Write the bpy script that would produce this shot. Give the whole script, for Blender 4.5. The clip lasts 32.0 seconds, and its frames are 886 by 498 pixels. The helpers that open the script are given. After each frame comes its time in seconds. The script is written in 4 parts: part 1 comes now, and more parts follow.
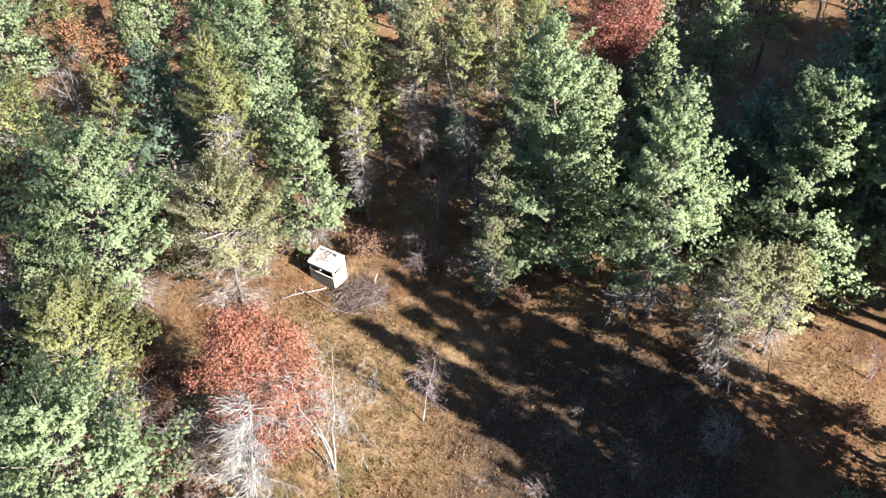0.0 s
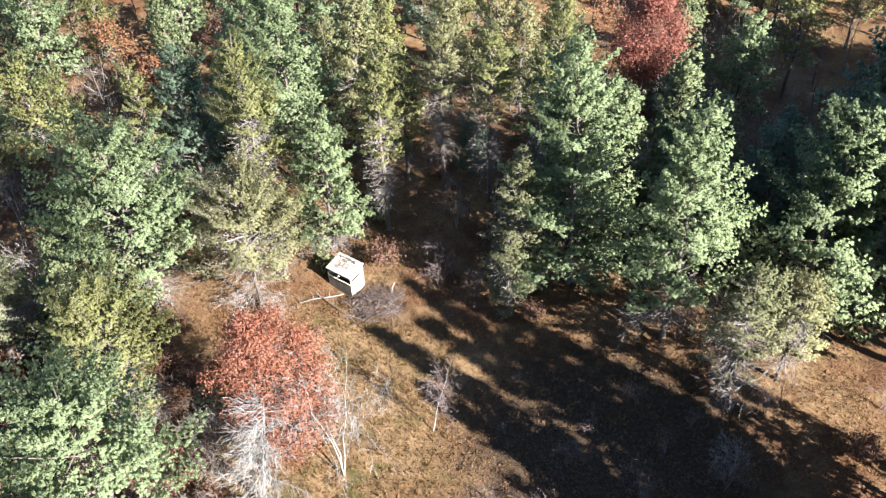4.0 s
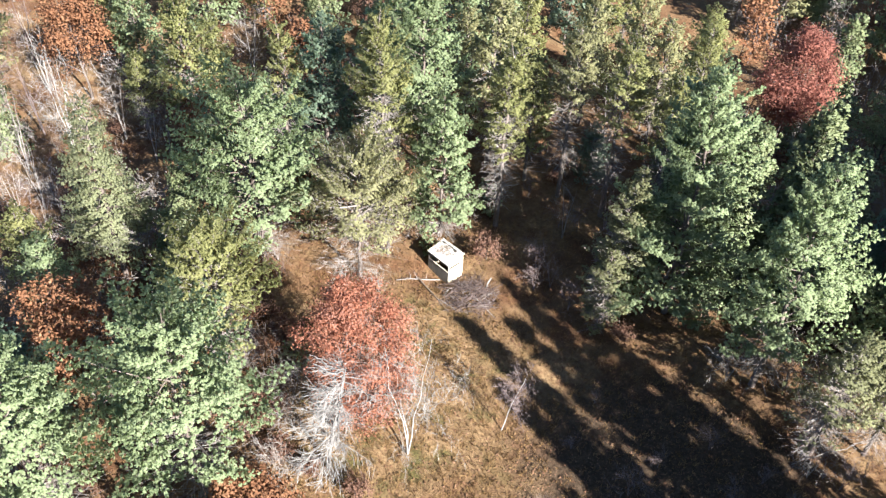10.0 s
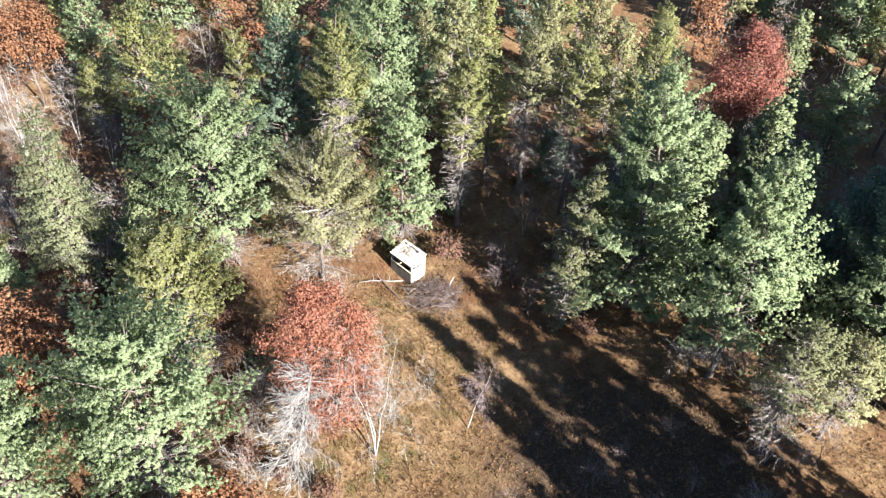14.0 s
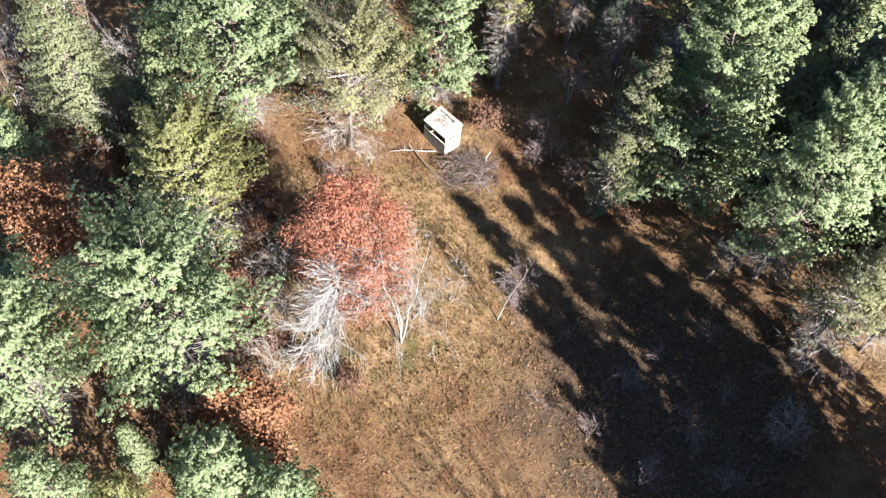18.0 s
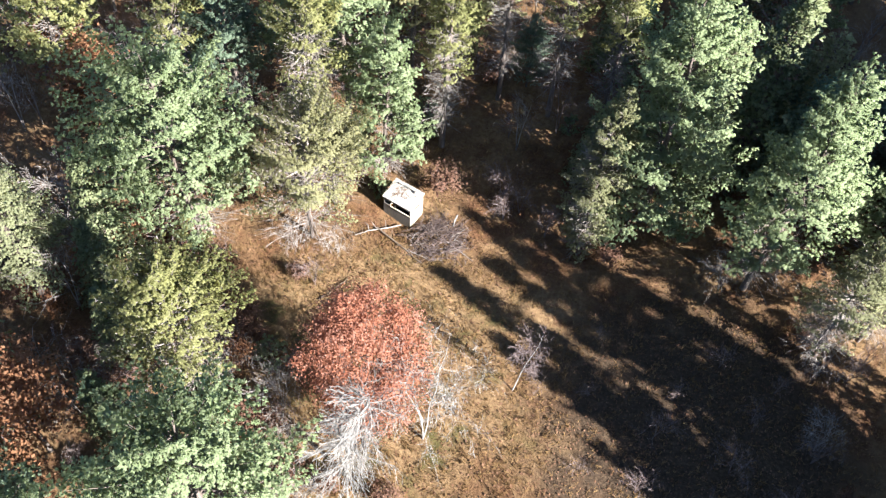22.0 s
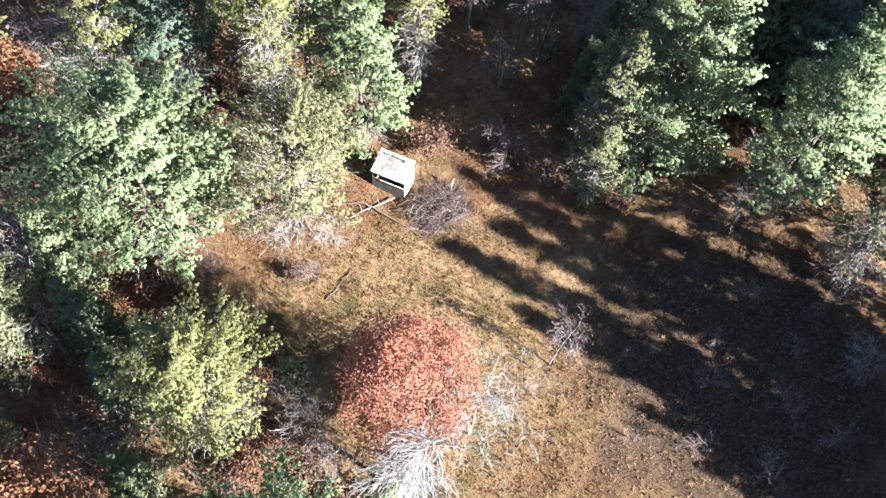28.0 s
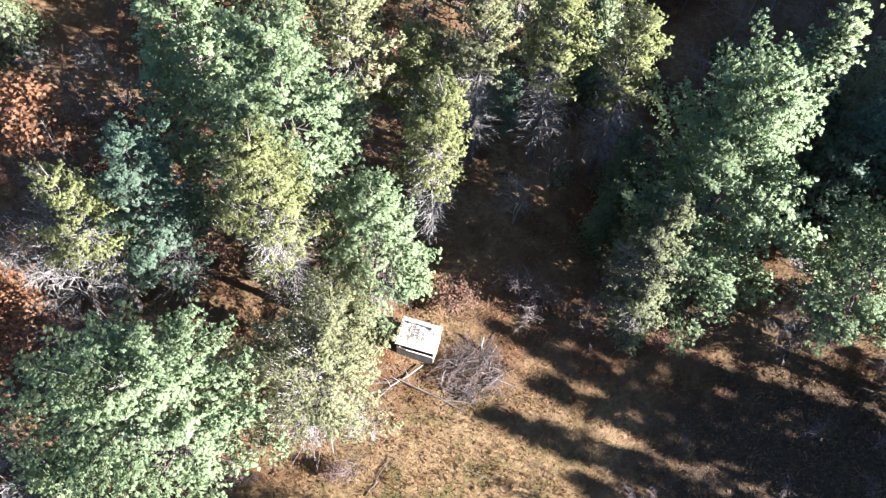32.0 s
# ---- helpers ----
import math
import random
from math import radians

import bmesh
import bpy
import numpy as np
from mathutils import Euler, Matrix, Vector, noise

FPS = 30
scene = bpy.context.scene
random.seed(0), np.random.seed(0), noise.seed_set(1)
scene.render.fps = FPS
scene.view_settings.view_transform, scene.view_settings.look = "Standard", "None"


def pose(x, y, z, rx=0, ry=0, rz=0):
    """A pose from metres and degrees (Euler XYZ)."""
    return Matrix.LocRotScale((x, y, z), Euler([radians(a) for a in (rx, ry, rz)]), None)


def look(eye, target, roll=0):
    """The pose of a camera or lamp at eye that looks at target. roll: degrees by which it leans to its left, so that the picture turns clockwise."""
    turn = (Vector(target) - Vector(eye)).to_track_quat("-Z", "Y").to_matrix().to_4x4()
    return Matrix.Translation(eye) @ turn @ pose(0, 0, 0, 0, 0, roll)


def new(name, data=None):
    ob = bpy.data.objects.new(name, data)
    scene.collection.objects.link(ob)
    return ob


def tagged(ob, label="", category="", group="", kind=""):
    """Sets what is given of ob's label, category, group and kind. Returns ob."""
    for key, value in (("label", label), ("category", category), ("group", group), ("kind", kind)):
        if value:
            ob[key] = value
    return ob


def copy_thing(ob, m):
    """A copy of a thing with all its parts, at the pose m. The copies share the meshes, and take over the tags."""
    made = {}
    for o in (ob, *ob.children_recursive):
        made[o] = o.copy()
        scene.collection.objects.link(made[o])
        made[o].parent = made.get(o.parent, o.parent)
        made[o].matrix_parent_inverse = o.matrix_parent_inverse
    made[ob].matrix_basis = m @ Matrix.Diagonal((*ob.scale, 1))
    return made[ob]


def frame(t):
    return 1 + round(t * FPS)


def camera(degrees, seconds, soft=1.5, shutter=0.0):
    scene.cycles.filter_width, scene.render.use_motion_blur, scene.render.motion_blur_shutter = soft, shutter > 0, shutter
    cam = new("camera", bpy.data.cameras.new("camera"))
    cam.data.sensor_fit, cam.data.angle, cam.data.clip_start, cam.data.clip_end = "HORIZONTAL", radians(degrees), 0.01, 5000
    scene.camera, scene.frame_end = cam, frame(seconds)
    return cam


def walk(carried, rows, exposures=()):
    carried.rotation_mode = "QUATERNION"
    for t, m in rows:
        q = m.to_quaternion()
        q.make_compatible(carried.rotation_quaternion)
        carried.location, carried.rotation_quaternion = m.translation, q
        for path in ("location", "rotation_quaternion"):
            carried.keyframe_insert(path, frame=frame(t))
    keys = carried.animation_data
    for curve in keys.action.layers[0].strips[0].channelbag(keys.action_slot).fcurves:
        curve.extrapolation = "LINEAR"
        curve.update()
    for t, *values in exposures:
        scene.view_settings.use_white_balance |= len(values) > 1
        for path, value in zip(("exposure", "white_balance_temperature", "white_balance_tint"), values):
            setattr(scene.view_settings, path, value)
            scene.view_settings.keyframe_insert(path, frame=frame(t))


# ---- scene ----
cam = camera(56.3, 32.0, soft=1.35)
METRES, EYE, TILT, LEAN, TURN = 36.0, 40.8, -42.0, 2.5, 0.0
ROWS = [
    (0.0, 0.0, 0.0, 0.0, 0.0, 0.0, -0.0),
    (0.5, -0.0021, -0.0032, -0.0008, 3.17, 0.09, -3.16),
    (1.0, -0.0011, -0.0052, -0.0008, 3.41, 0.13, -3.34),
    (1.5, 0.0011, -0.0066, -0.0002, 3.18, 0.19, -3.16),
    (2.0, 0.0026, -0.0072, 0.0011, 2.7, 0.27, -2.79),
    (2.5, 0.0034, -0.008, 0.0029, 2.35, 0.36, -2.6),
    (3.0, 0.0031, -0.0089, 0.0045, 1.9, 0.43, -2.41),
    (3.5, 0.0018, -0.0103, 0.0052, 1.5, 0.52, -2.32),
    (5.5, 0.0034, -0.0178, 0.0022, 1.75, 0.63, -4.02),
    (6.0, 0.0026, -0.0187, 0.0021, 4.05, 0.37, -6.86),
    (6.5, 0.0031, -0.0195, 0.0021, 3.79, 0.36, -6.94),
    (7.0, 0.0032, -0.0205, 0.0023, 3.41, 0.37, -6.9),
    (7.5, 0.0032, -0.0216, 0.0027, 3.18, 0.38, -6.98),
    (8.0, 0.003, -0.0223, 0.0028, 3.6, 0.31, -7.72),
    (8.5, 0.0011, -0.0223, 0.0029, 8.84, -0.65, -13.31),
    (9.0, 0.0003, -0.0239, 0.0034, 9.05, -0.75, -13.73),
    (9.5, -0.0005, -0.0257, 0.0041, 8.73, -0.73, -13.61),
    (10.0, -0.0011, -0.028, 0.0051, 8.28, -0.69, -13.34),
    (10.5, -0.0014, -0.0306, 0.0063, 7.85, -0.62, -13.06),
    (11.0, -0.0007, -0.0326, 0.0077, 7.44, -0.57, -12.8),
    (11.5, -0.0006, -0.0344, 0.0089, 7.06, -0.51, -12.56),
    (12.0, -0.0009, -0.0357, 0.0096, 6.71, -0.46, -12.35),
    (12.5, -0.0014, -0.0365, 0.01, 6.41, -0.41, -12.22),
    (13.0, -0.0012, -0.0381, 0.01, 6.22, -0.38, -12.15),
    (13.5, 0.0007, -0.0401, 0.0098, 5.99, -0.32, -12.01),
    (15.5, 0.002, -0.0274, 0.0302, 4.88, -0.19, -11.2),
    (16.0, -0.0068, -0.0085, 0.0479, 7.63, -0.69, -14.22),
    (16.5, -0.0178, 0.0097, 0.068, 8.04, -0.77, -14.84),
    (17.0, -0.0324, 0.0289, 0.0881, 7.73, -0.62, -14.75),
    (17.5, -0.0479, 0.0466, 0.1055, 7.54, -7.73, -14.71),
    (18.0, -0.066, 0.0623, 0.1203, 7.33, -13.99, -14.79),
    (18.5, -0.0855, 0.0778, 0.1334, 7.11, -13.77, -14.88),
    (19.0, -0.1069, 0.0913, 0.1448, 6.96, -13.59, -15.02),
    (19.5, -0.1285, 0.104, 0.1547, 6.95, -13.47, -15.17),
    (20.0, -0.1514, 0.1141, 0.1634, 4.77, -12.84, -13.08),
    (20.5, -0.1763, 0.1221, 0.1687, 4.66, -12.66, -13.09),
    (21.0, -0.2006, 0.1269, 0.1738, 1.04, -11.91, -9.29),
    (21.5, -0.2252, 0.1318, 0.1775, 1.09, -11.79, -9.4),
    (22.0, -0.2477, 0.1368, 0.1806, -2.84, -11.25, -5.05),
    (22.5, -0.2664, 0.1417, 0.1829, -2.69, -11.27, -5.24),
    (23.0, -0.2816, 0.1487, 0.1865, -4.49, -11.16, -3.26),
    (23.5, -0.2923, 0.156, 0.193, -7.97, -11.23, 0.65),
    (24.0, -0.3011, 0.1651, 0.2009, -7.79, -11.29, 0.36),
    (24.5, -0.3089, 0.1767, 0.213, -7.59, -11.34, 0.01),
    (25.0, -0.3162, 0.191, 0.2282, -7.38, -11.36, -0.37),
    (25.5, -0.3226, 0.2064, 0.2431, -7.08, -17.33, -0.78),
    (27.5, -0.3621, 0.2854, 0.3161, -8.06, -21.18, -0.48),
    (28.0, -0.3711, 0.3074, 0.3396, -10.38, -21.14, 2.1),
    (28.5, -0.3808, 0.3314, 0.3633, -10.14, -21.04, 1.72),
    (29.0, -0.3892, 0.3559, 0.3881, -11.46, -21.03, 3.18),
    (29.5, -0.3979, 0.3793, 0.4142, -13.62, -21.16, 5.54),
    (30.0, -0.4074, 0.4025, 0.4408, -13.7, -21.15, 5.52),
    (30.5, -0.4143, 0.4262, 0.4674, -14.75, -21.23, 6.71),
    (31.0, -0.4194, 0.4513, 0.4948, -16.58, -21.47, 8.68),
    (31.5, -0.4215, 0.4777, 0.5226, -16.01, -21.32, 7.95),
    (32.0, -0.4217, 0.5014, 0.5478, -15.32, -21.17, 7.08),
]
walk(cam, [(t, pose(0, 0, EYE, TILT, LEAN, TURN) @ pose(METRES * x, METRES * y, METRES * z, 90 + pitch, roll, yaw)) for t, x, y, z, yaw, pitch, roll in ROWS],
     exposures=[(0.0, 3.2, 5850, 10), (20.0, 3.22, 5850, 10), (24.0, 3.38, 5750, 10), (28.0, 3.52, 5550, 10), (32.0, 3.47, 5450, 10)])

# ---- world, sun, exposure ----
SUN_AZ, SUN_EL = -38.0, 31.0
world = bpy.data.worlds.new("sky")
scene.world = world
world.use_nodes = True
wn = world.node_tree
sky = wn.nodes.new("ShaderNodeTexSky")
sky.sky_type, sky.sun_disc = "NISHITA", False
sky.dust_density, sky.ozone_density = 0.2, 3.0
sky.sun_elevation, sky.sun_rotation = radians(SUN_EL), radians(90 - SUN_AZ)
wn.nodes["Background"].inputs["Strength"].default_value = 0.037
wn.links.new(sky.outputs[0], wn.nodes["Background"].inputs["Color"])
sun_data = bpy.data.lights.new("sun", "SUN")
sun_data.energy, sun_data.angle, sun_data.color = 5.0, radians(0.6), (1.0, 0.92, 0.8)
sun = new("sun", sun_data)
ce, se = math.cos(radians(SUN_EL)), math.sin(radians(SUN_EL))
toward_sun = Vector((ce * math.cos(radians(SUN_AZ)), ce * math.sin(radians(SUN_AZ)), se))
sun.matrix_world = look((0, 0, 60), Vector((0, 0, 60)) - toward_sun)


# ---- materials ----
def material(name, stops, scale=6.0, fine=40.0, rough=0.8, bump=0.3, per_piece=0.0, through_light=0.0, spec=0.3, metal=0.0, detail=4.0, stretch=(1, 1, 1)):
    """A procedural surface: colour stops over noise at two scales, varied from piece to piece, with fine relief."""
    m = bpy.data.materials.new(name)
    m.use_nodes = True
    t = m.node_tree
    n, l = t.nodes, t.links
    bsdf, out = n["Principled BSDF"], n["Material Output"]
    co = n.new("ShaderNodeTexCoord")
    mp = n.new("ShaderNodeMapping")
    mp.inputs["Scale"].default_value = stretch
    l.new(co.outputs["Object"], mp.inputs[0])
    a, b = n.new("ShaderNodeTexNoise"), n.new("ShaderNodeTexNoise")
    a.inputs["Scale"].default_value, b.inputs["Scale"].default_value = scale, fine
    a.inputs["Detail"].default_value = b.inputs["Detail"].default_value = detail
    l.new(mp.outputs[0], a.inputs["Vector"])
    l.new(mp.outputs[0], b.inputs["Vector"])
    mix = n.new("ShaderNodeMath")
    mix.operation = "MULTIPLY_ADD"
    mix.inputs[1].default_value = 0.45
    l.new(b.outputs["Fac"], mix.inputs[0])
    half = n.new("ShaderNodeMath")
    half.operation = "MULTIPLY"
    half.inputs[1].default_value = 0.55
    l.new(a.outputs["Fac"], half.inputs[0])
    l.new(half.outputs[0], mix.inputs[2])
    fac = mix.outputs[0]
    if per_piece:
        geo = n.new("ShaderNodeNewGeometry")
        pm = n.new("ShaderNodeMath")
        pm.operation = "MULTIPLY_ADD"
        pm.inputs[1].default_value = per_piece
        l.new(geo.outputs["Random Per Island"], pm.inputs[0])
        sub = n.new("ShaderNodeMath")
        sub.operation = "SUBTRACT"
        sub.inputs[1].default_value = per_piece / 2
        l.new(fac, sub.inputs[0])
        l.new(sub.outputs[0], pm.inputs[2])
        fac = pm.outputs[0]
    ramp = n.new("ShaderNodeValToRGB")
    els = ramp.color_ramp.elements
    while len(els) < len(stops):
        els.new(0.5)
    for e, (p, c) in zip(els, stops):
        e.position, e.color = p, (*c, 1)
    l.new(fac, ramp.inputs[0])
    l.new(ramp.outputs[0], bsdf.inputs["Base Color"])
    bsdf.inputs["Roughness"].default_value, bsdf.inputs["Metallic"].default_value = rough, metal
    bsdf.inputs["Specular IOR Level"].default_value = spec
    if bump:
        bp = n.new("ShaderNodeBump")
        bp.inputs["Strength"].default_value, bp.inputs["Distance"].default_value = bump, 0.02
        l.new(b.outputs["Fac"], bp.inputs["Height"])
        l.new(bp.outputs[0], bsdf.inputs["Normal"])
    if through_light:
        tr, ms = n.new("ShaderNodeBsdfTranslucent"), n.new("ShaderNodeMixShader")
        l.new(ramp.outputs[0], tr.inputs[0])
        ms.inputs[0].default_value = through_light
        l.new(bsdf.outputs[0], ms.inputs[1])
        l.new(tr.outputs[0], ms.inputs[2])
        l.new(ms.outputs[0], out.inputs[0])
    return m


def leafy(name, dark, mid, light, rough=0.55, spec=0.35, pale=0.35):
    return material(name, [(0.22, dark), (0.45, mid), (0.78, light)], scale=0.9, fine=7.0, rough=rough, bump=0, per_piece=0.22, through_light=pale, spec=spec, detail=2.0)


M_WHITE_PINE = leafy("white_pine_needles", (0.121, 0.156, 0.077), (0.223, 0.270, 0.141), (0.316, 0.357, 0.213), rough=0.65, spec=0.2, pale=0.7)
# white pine needles with the darker, bluer tone of shade put in
M_SHADE_BLUE_PINE = leafy("shade_blue_pine_needles", (0.074, 0.114, 0.074), (0.149, 0.199, 0.134), (0.217, 0.260, 0.187), rough=0.65, spec=0.2, pale=0.7)
M_JACK = leafy("jack_pine_needles", (0.120, 0.128, 0.047), (0.226, 0.232, 0.093), (0.336, 0.317, 0.151), rough=0.65, spec=0.2, pale=0.7)
M_JACK_DULL = leafy("dull_jack_pine_needles", (0.134, 0.134, 0.064), (0.245, 0.239, 0.121), (0.336, 0.319, 0.182), rough=0.65, spec=0.2, pale=0.7)
M_FIR = leafy("fir_needles", (0.136, 0.155, 0.077), (0.232, 0.246, 0.136), (0.324, 0.324, 0.195), rough=0.65, spec=0.2, pale=0.7)
M_OLIVE = leafy("olive_spruce_needles", (0.100, 0.106, 0.053), (0.187, 0.193, 0.100), (0.272, 0.268, 0.156), rough=0.65, spec=0.2, pale=0.7)
M_DARK = leafy("dark_spruce_needles", (0.057, 0.075, 0.039), (0.115, 0.136, 0.064), (0.184, 0.196, 0.098), rough=0.6, spec=0.3, pale=0.45)
M_RED = leafy("red_maple_leaves", (0.121, 0.038, 0.025), (0.226, 0.091, 0.053), (0.314, 0.172, 0.131), rough=0.8, spec=0.1, pale=0.5)
M_CRIMSON = leafy("crimson_maple_leaves", (0.095, 0.03, 0.022), (0.175, 0.068, 0.05), (0.24, 0.115, 0.085), rough=0.8, spec=0.1, pale=0.5)
M_OAK = leafy("rusty_oak_leaves", (0.094, 0.043, 0.022), (0.173, 0.083, 0.043), (0.244, 0.135, 0.077), rough=0.8, spec=0.1, pale=0.5)
M_PALE_RED = leafy("faded_pink_leaves", (0.075, 0.04, 0.028), (0.13, 0.072, 0.05), (0.185, 0.115, 0.082), rough=0.8, spec=0.1, pale=0.5)
M_BARK = material("grey_brown_bark", [(0.3, (0.035, 0.027, 0.021)), (0.55, (0.084, 0.066, 0.056)), (0.75, (0.154, 0.133, 0.115))], 3, 26, 0.9, 0.6, stretch=(1, 1, 0.3))
M_TWIG = material("grey_dead_twigs", [(0.3, (0.06, 0.05, 0.044)), (0.55, (0.14, 0.122, 0.11)), (0.75, (0.23, 0.205, 0.19))], 2, 12, 0.85, 0.2, per_piece=0.3)
M_BROWN_TWIG = material("purple_brown_twigs", [(0.3, (0.04, 0.028, 0.026)), (0.55, (0.085, 0.062, 0.058)), (0.75, (0.14, 0.108, 0.1))], 2, 12, 0.85, 0.2, per_piece=0.3)
M_DEAD = material("bleached_dead_wood", [(0.3, (0.055, 0.05, 0.046)), (0.55, (0.115, 0.108, 0.1)), (0.75, (0.19, 0.18, 0.17))], 2, 12, 0.85, 0.3, per_piece=0.3)
M_BIRCH = material("white_birch_bark", [(0.28, (0.06, 0.05, 0.045)), (0.4, (0.17, 0.16, 0.148)), (0.75, (0.28, 0.27, 0.255))], 2, 14, 0.7, 0.2, stretch=(1, 1, 2.5))
M_BRUSH = material("reddish_brown_cut_twigs", [(0.3, (0.022, 0.014, 0.012)), (0.55, (0.055, 0.038, 0.033)), (0.75, (0.105, 0.078, 0.068))], 2, 12, 0.85, 0.2, per_piece=0.3)
M_LOG = material("dark_fallen_log", [(0.3, (0.03, 0.022, 0.016)), (0.6, (0.1, 0.075, 0.055))], 3, 22, 0.9, 0.6)


def ground_material():
    m = bpy.data.materials.new("autumn_meadow_ground")
    m.use_nodes = True
    t = m.node_tree
    n, l = t.nodes, t.links
    bsdf = n["Principled BSDF"]
    co = n.new("ShaderNodeTexCoord")

    def noise_at(scale, detail=5.0, rough=0.6):
        x = n.new("ShaderNodeTexNoise")
        x.inputs["Scale"].default_value, x.inputs["Detail"].default_value, x.inputs["Roughness"].default_value = scale, detail, rough
        l.new(co.outputs["Object"], x.inputs["Vector"])
        return x.outputs["Fac"]

    def ramp(fac, stops):
        r = n.new("ShaderNodeValToRGB")
        els = r.color_ramp.elements
        while len(els) < len(stops):
            els.new(0.5)
        for e, (p, c) in zip(els, stops):
            e.position, e.color = p, (*c, 1)
        l.new(fac, r.inputs[0])
        return r.outputs[0]

    def mixed(fac, a, b):
        x = n.new("ShaderNodeMix")
        x.data_type = "RGBA"
        l.new(fac, x.inputs[0])
        l.new(a, x.inputs[6])
        l.new(b, x.inputs[7])
        return x.outputs[2]

    grass = ramp(noise_at(3.2, 8, 0.75), [(0.3, (0.055, 0.033, 0.016)), (0.48, (0.105, 0.066, 0.033)), (0.6, (0.14, 0.092, 0.048)), (0.75, (0.185, 0.13, 0.074))])
    litter = ramp(noise_at(6.0, 9, 0.8), [(0.32, (0.028, 0.013, 0.006)), (0.5, (0.066, 0.033, 0.016)), (0.62, (0.104, 0.054, 0.027)), (0.75, (0.145, 0.085, 0.048))])
    moss = ramp(noise_at(4.0, 6, 0.7), [(0.3, (0.020, 0.018, 0.006)), (0.6, (0.060, 0.050, 0.018)), (0.75, (0.096, 0.076, 0.032))])
    big = ramp(noise_at(0.16, 4, 0.6), [(0.42, (0, 0, 0)), (0.58, (1, 1, 1))])
    mid = ramp(noise_at(0.5, 4, 0.65), [(0.5, (0, 0, 0)), (0.66, (1, 1, 1))])
    # the open meadow lies round one middle; the forest floor outside it is leaf litter
    away = n.new("ShaderNodeVectorMath")
    away.operation = "SUBTRACT"
    away.inputs[1].default_value = (-11.0, 31.0, 0.0)
    l.new(co.outputs["Object"], away.inputs[0])
    size = n.new("ShaderNodeVectorMath")
    size.operation = "LENGTH"
    l.new(away.outputs[0], size.inputs[0])
    edge = n.new("ShaderNodeMath")
    edge.operation = "MULTIPLY_ADD"
    edge.inputs[1].default_value = 10.0
    l.new(noise_at(0.22, 4, 0.6), edge.inputs[0])
    l.new(size.outputs["Value"], edge.inputs[2])
    outer = n.new("ShaderNodeMapRange")
    outer.inputs["From Min"].default_value, outer.inputs["From Max"].default_value = 12.0, 15.5
    l.new(edge.outputs[0], outer.inputs["Value"])
    # low dark brush in the clearing's shaded part, coloured darker to deepen the shade
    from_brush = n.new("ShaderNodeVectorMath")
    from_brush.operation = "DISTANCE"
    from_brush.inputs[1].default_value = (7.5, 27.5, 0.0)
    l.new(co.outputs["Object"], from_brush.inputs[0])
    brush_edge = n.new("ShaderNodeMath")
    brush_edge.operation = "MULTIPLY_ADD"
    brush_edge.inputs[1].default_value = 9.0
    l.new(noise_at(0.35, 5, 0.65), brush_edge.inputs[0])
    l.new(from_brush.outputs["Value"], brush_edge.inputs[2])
    brush_shade = n.new("ShaderNodeMapRange")
    brush_shade.inputs["From Min"].default_value, brush_shade.inputs["From Max"].default_value = 15.5, 11.5
    l.new(brush_edge.outputs[0], brush_shade.inputs["Value"])
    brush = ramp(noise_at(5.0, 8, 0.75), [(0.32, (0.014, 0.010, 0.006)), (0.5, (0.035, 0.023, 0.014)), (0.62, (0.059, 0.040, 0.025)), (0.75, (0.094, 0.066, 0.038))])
    meadow = mixed(mid, grass, moss)
    wild = mixed(big, mixed(mid, grass, litter), mixed(mid, litter, grass))
    col = mixed(brush_shade.outputs[0], mixed(outer.outputs[0], meadow, wild), brush)
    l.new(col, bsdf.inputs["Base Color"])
    bsdf.inputs["Roughness"].default_value, bsdf.inputs["Specular IOR Level"].default_value = 0.95, 0.1
    bp = n.new("ShaderNodeBump")
    bp.inputs["Strength"].default_value, bp.inputs["Distance"].default_value = 0.9, 0.12
    l.new(noise_at(9.0, 6, 0.75), bp.inputs["Height"])
    l.new(bp.outputs[0], bsdf.inputs["Normal"])
    return m


M_GROUND = ground_material()
M_GRASS = leafy("dry_grass_blades", (0.06, 0.034, 0.014), (0.142, 0.086, 0.036), (0.225, 0.15, 0.072), rough=0.85, spec=0.1, pale=0.35)
M_LITTER = leafy("fallen_leaf_litter", (0.043, 0.021, 0.012), (0.089, 0.047, 0.027), (0.136, 0.081, 0.051), rough=0.9, spec=0.1, pale=0.15)
M_ROOF = material("white_painted_metal", [(0.38, (0.1, 0.09, 0.075)), (0.47, (0.23, 0.22, 0.2)), (0.7, (0.31, 0.305, 0.29))], 4, 26, 0.5, 0.1, spec=0.4)
M_PLY = material("cream_weathered_plywood", [(0.25, (0.220, 0.183, 0.126)), (0.5, (0.326, 0.289, 0.215)), (0.75, (0.378, 0.346, 0.279))], 1.5, 18, 0.8, 0.2, stretch=(1, 1, 0.3))
M_BROWN = material("grey_brown_weathered_board", [(0.25, (0.030, 0.025, 0.020)), (0.5, (0.069, 0.059, 0.048)), (0.75, (0.111, 0.098, 0.082))], 2, 20, 0.85, 0.4, stretch=(1, 1, 0.25))
M_INSIDE_SHADE = material("inside_shade", [(0.3, (0.012, 0.011, 0.01)), (0.7, (0.03, 0.027, 0.024))], 3, 20, 0.9, 0.1)
M_IRON = material("dark_rusted_pipe", [(0.3, (0.025, 0.023, 0.022)), (0.7, (0.09, 0.075, 0.065))], 6, 40, 0.6, 0.2, metal=0.4)


# ---- mesh helpers ----
def unit(a):
    return a / np.maximum(np.linalg.norm(a, axis=-1, keepdims=True), 1e-9)


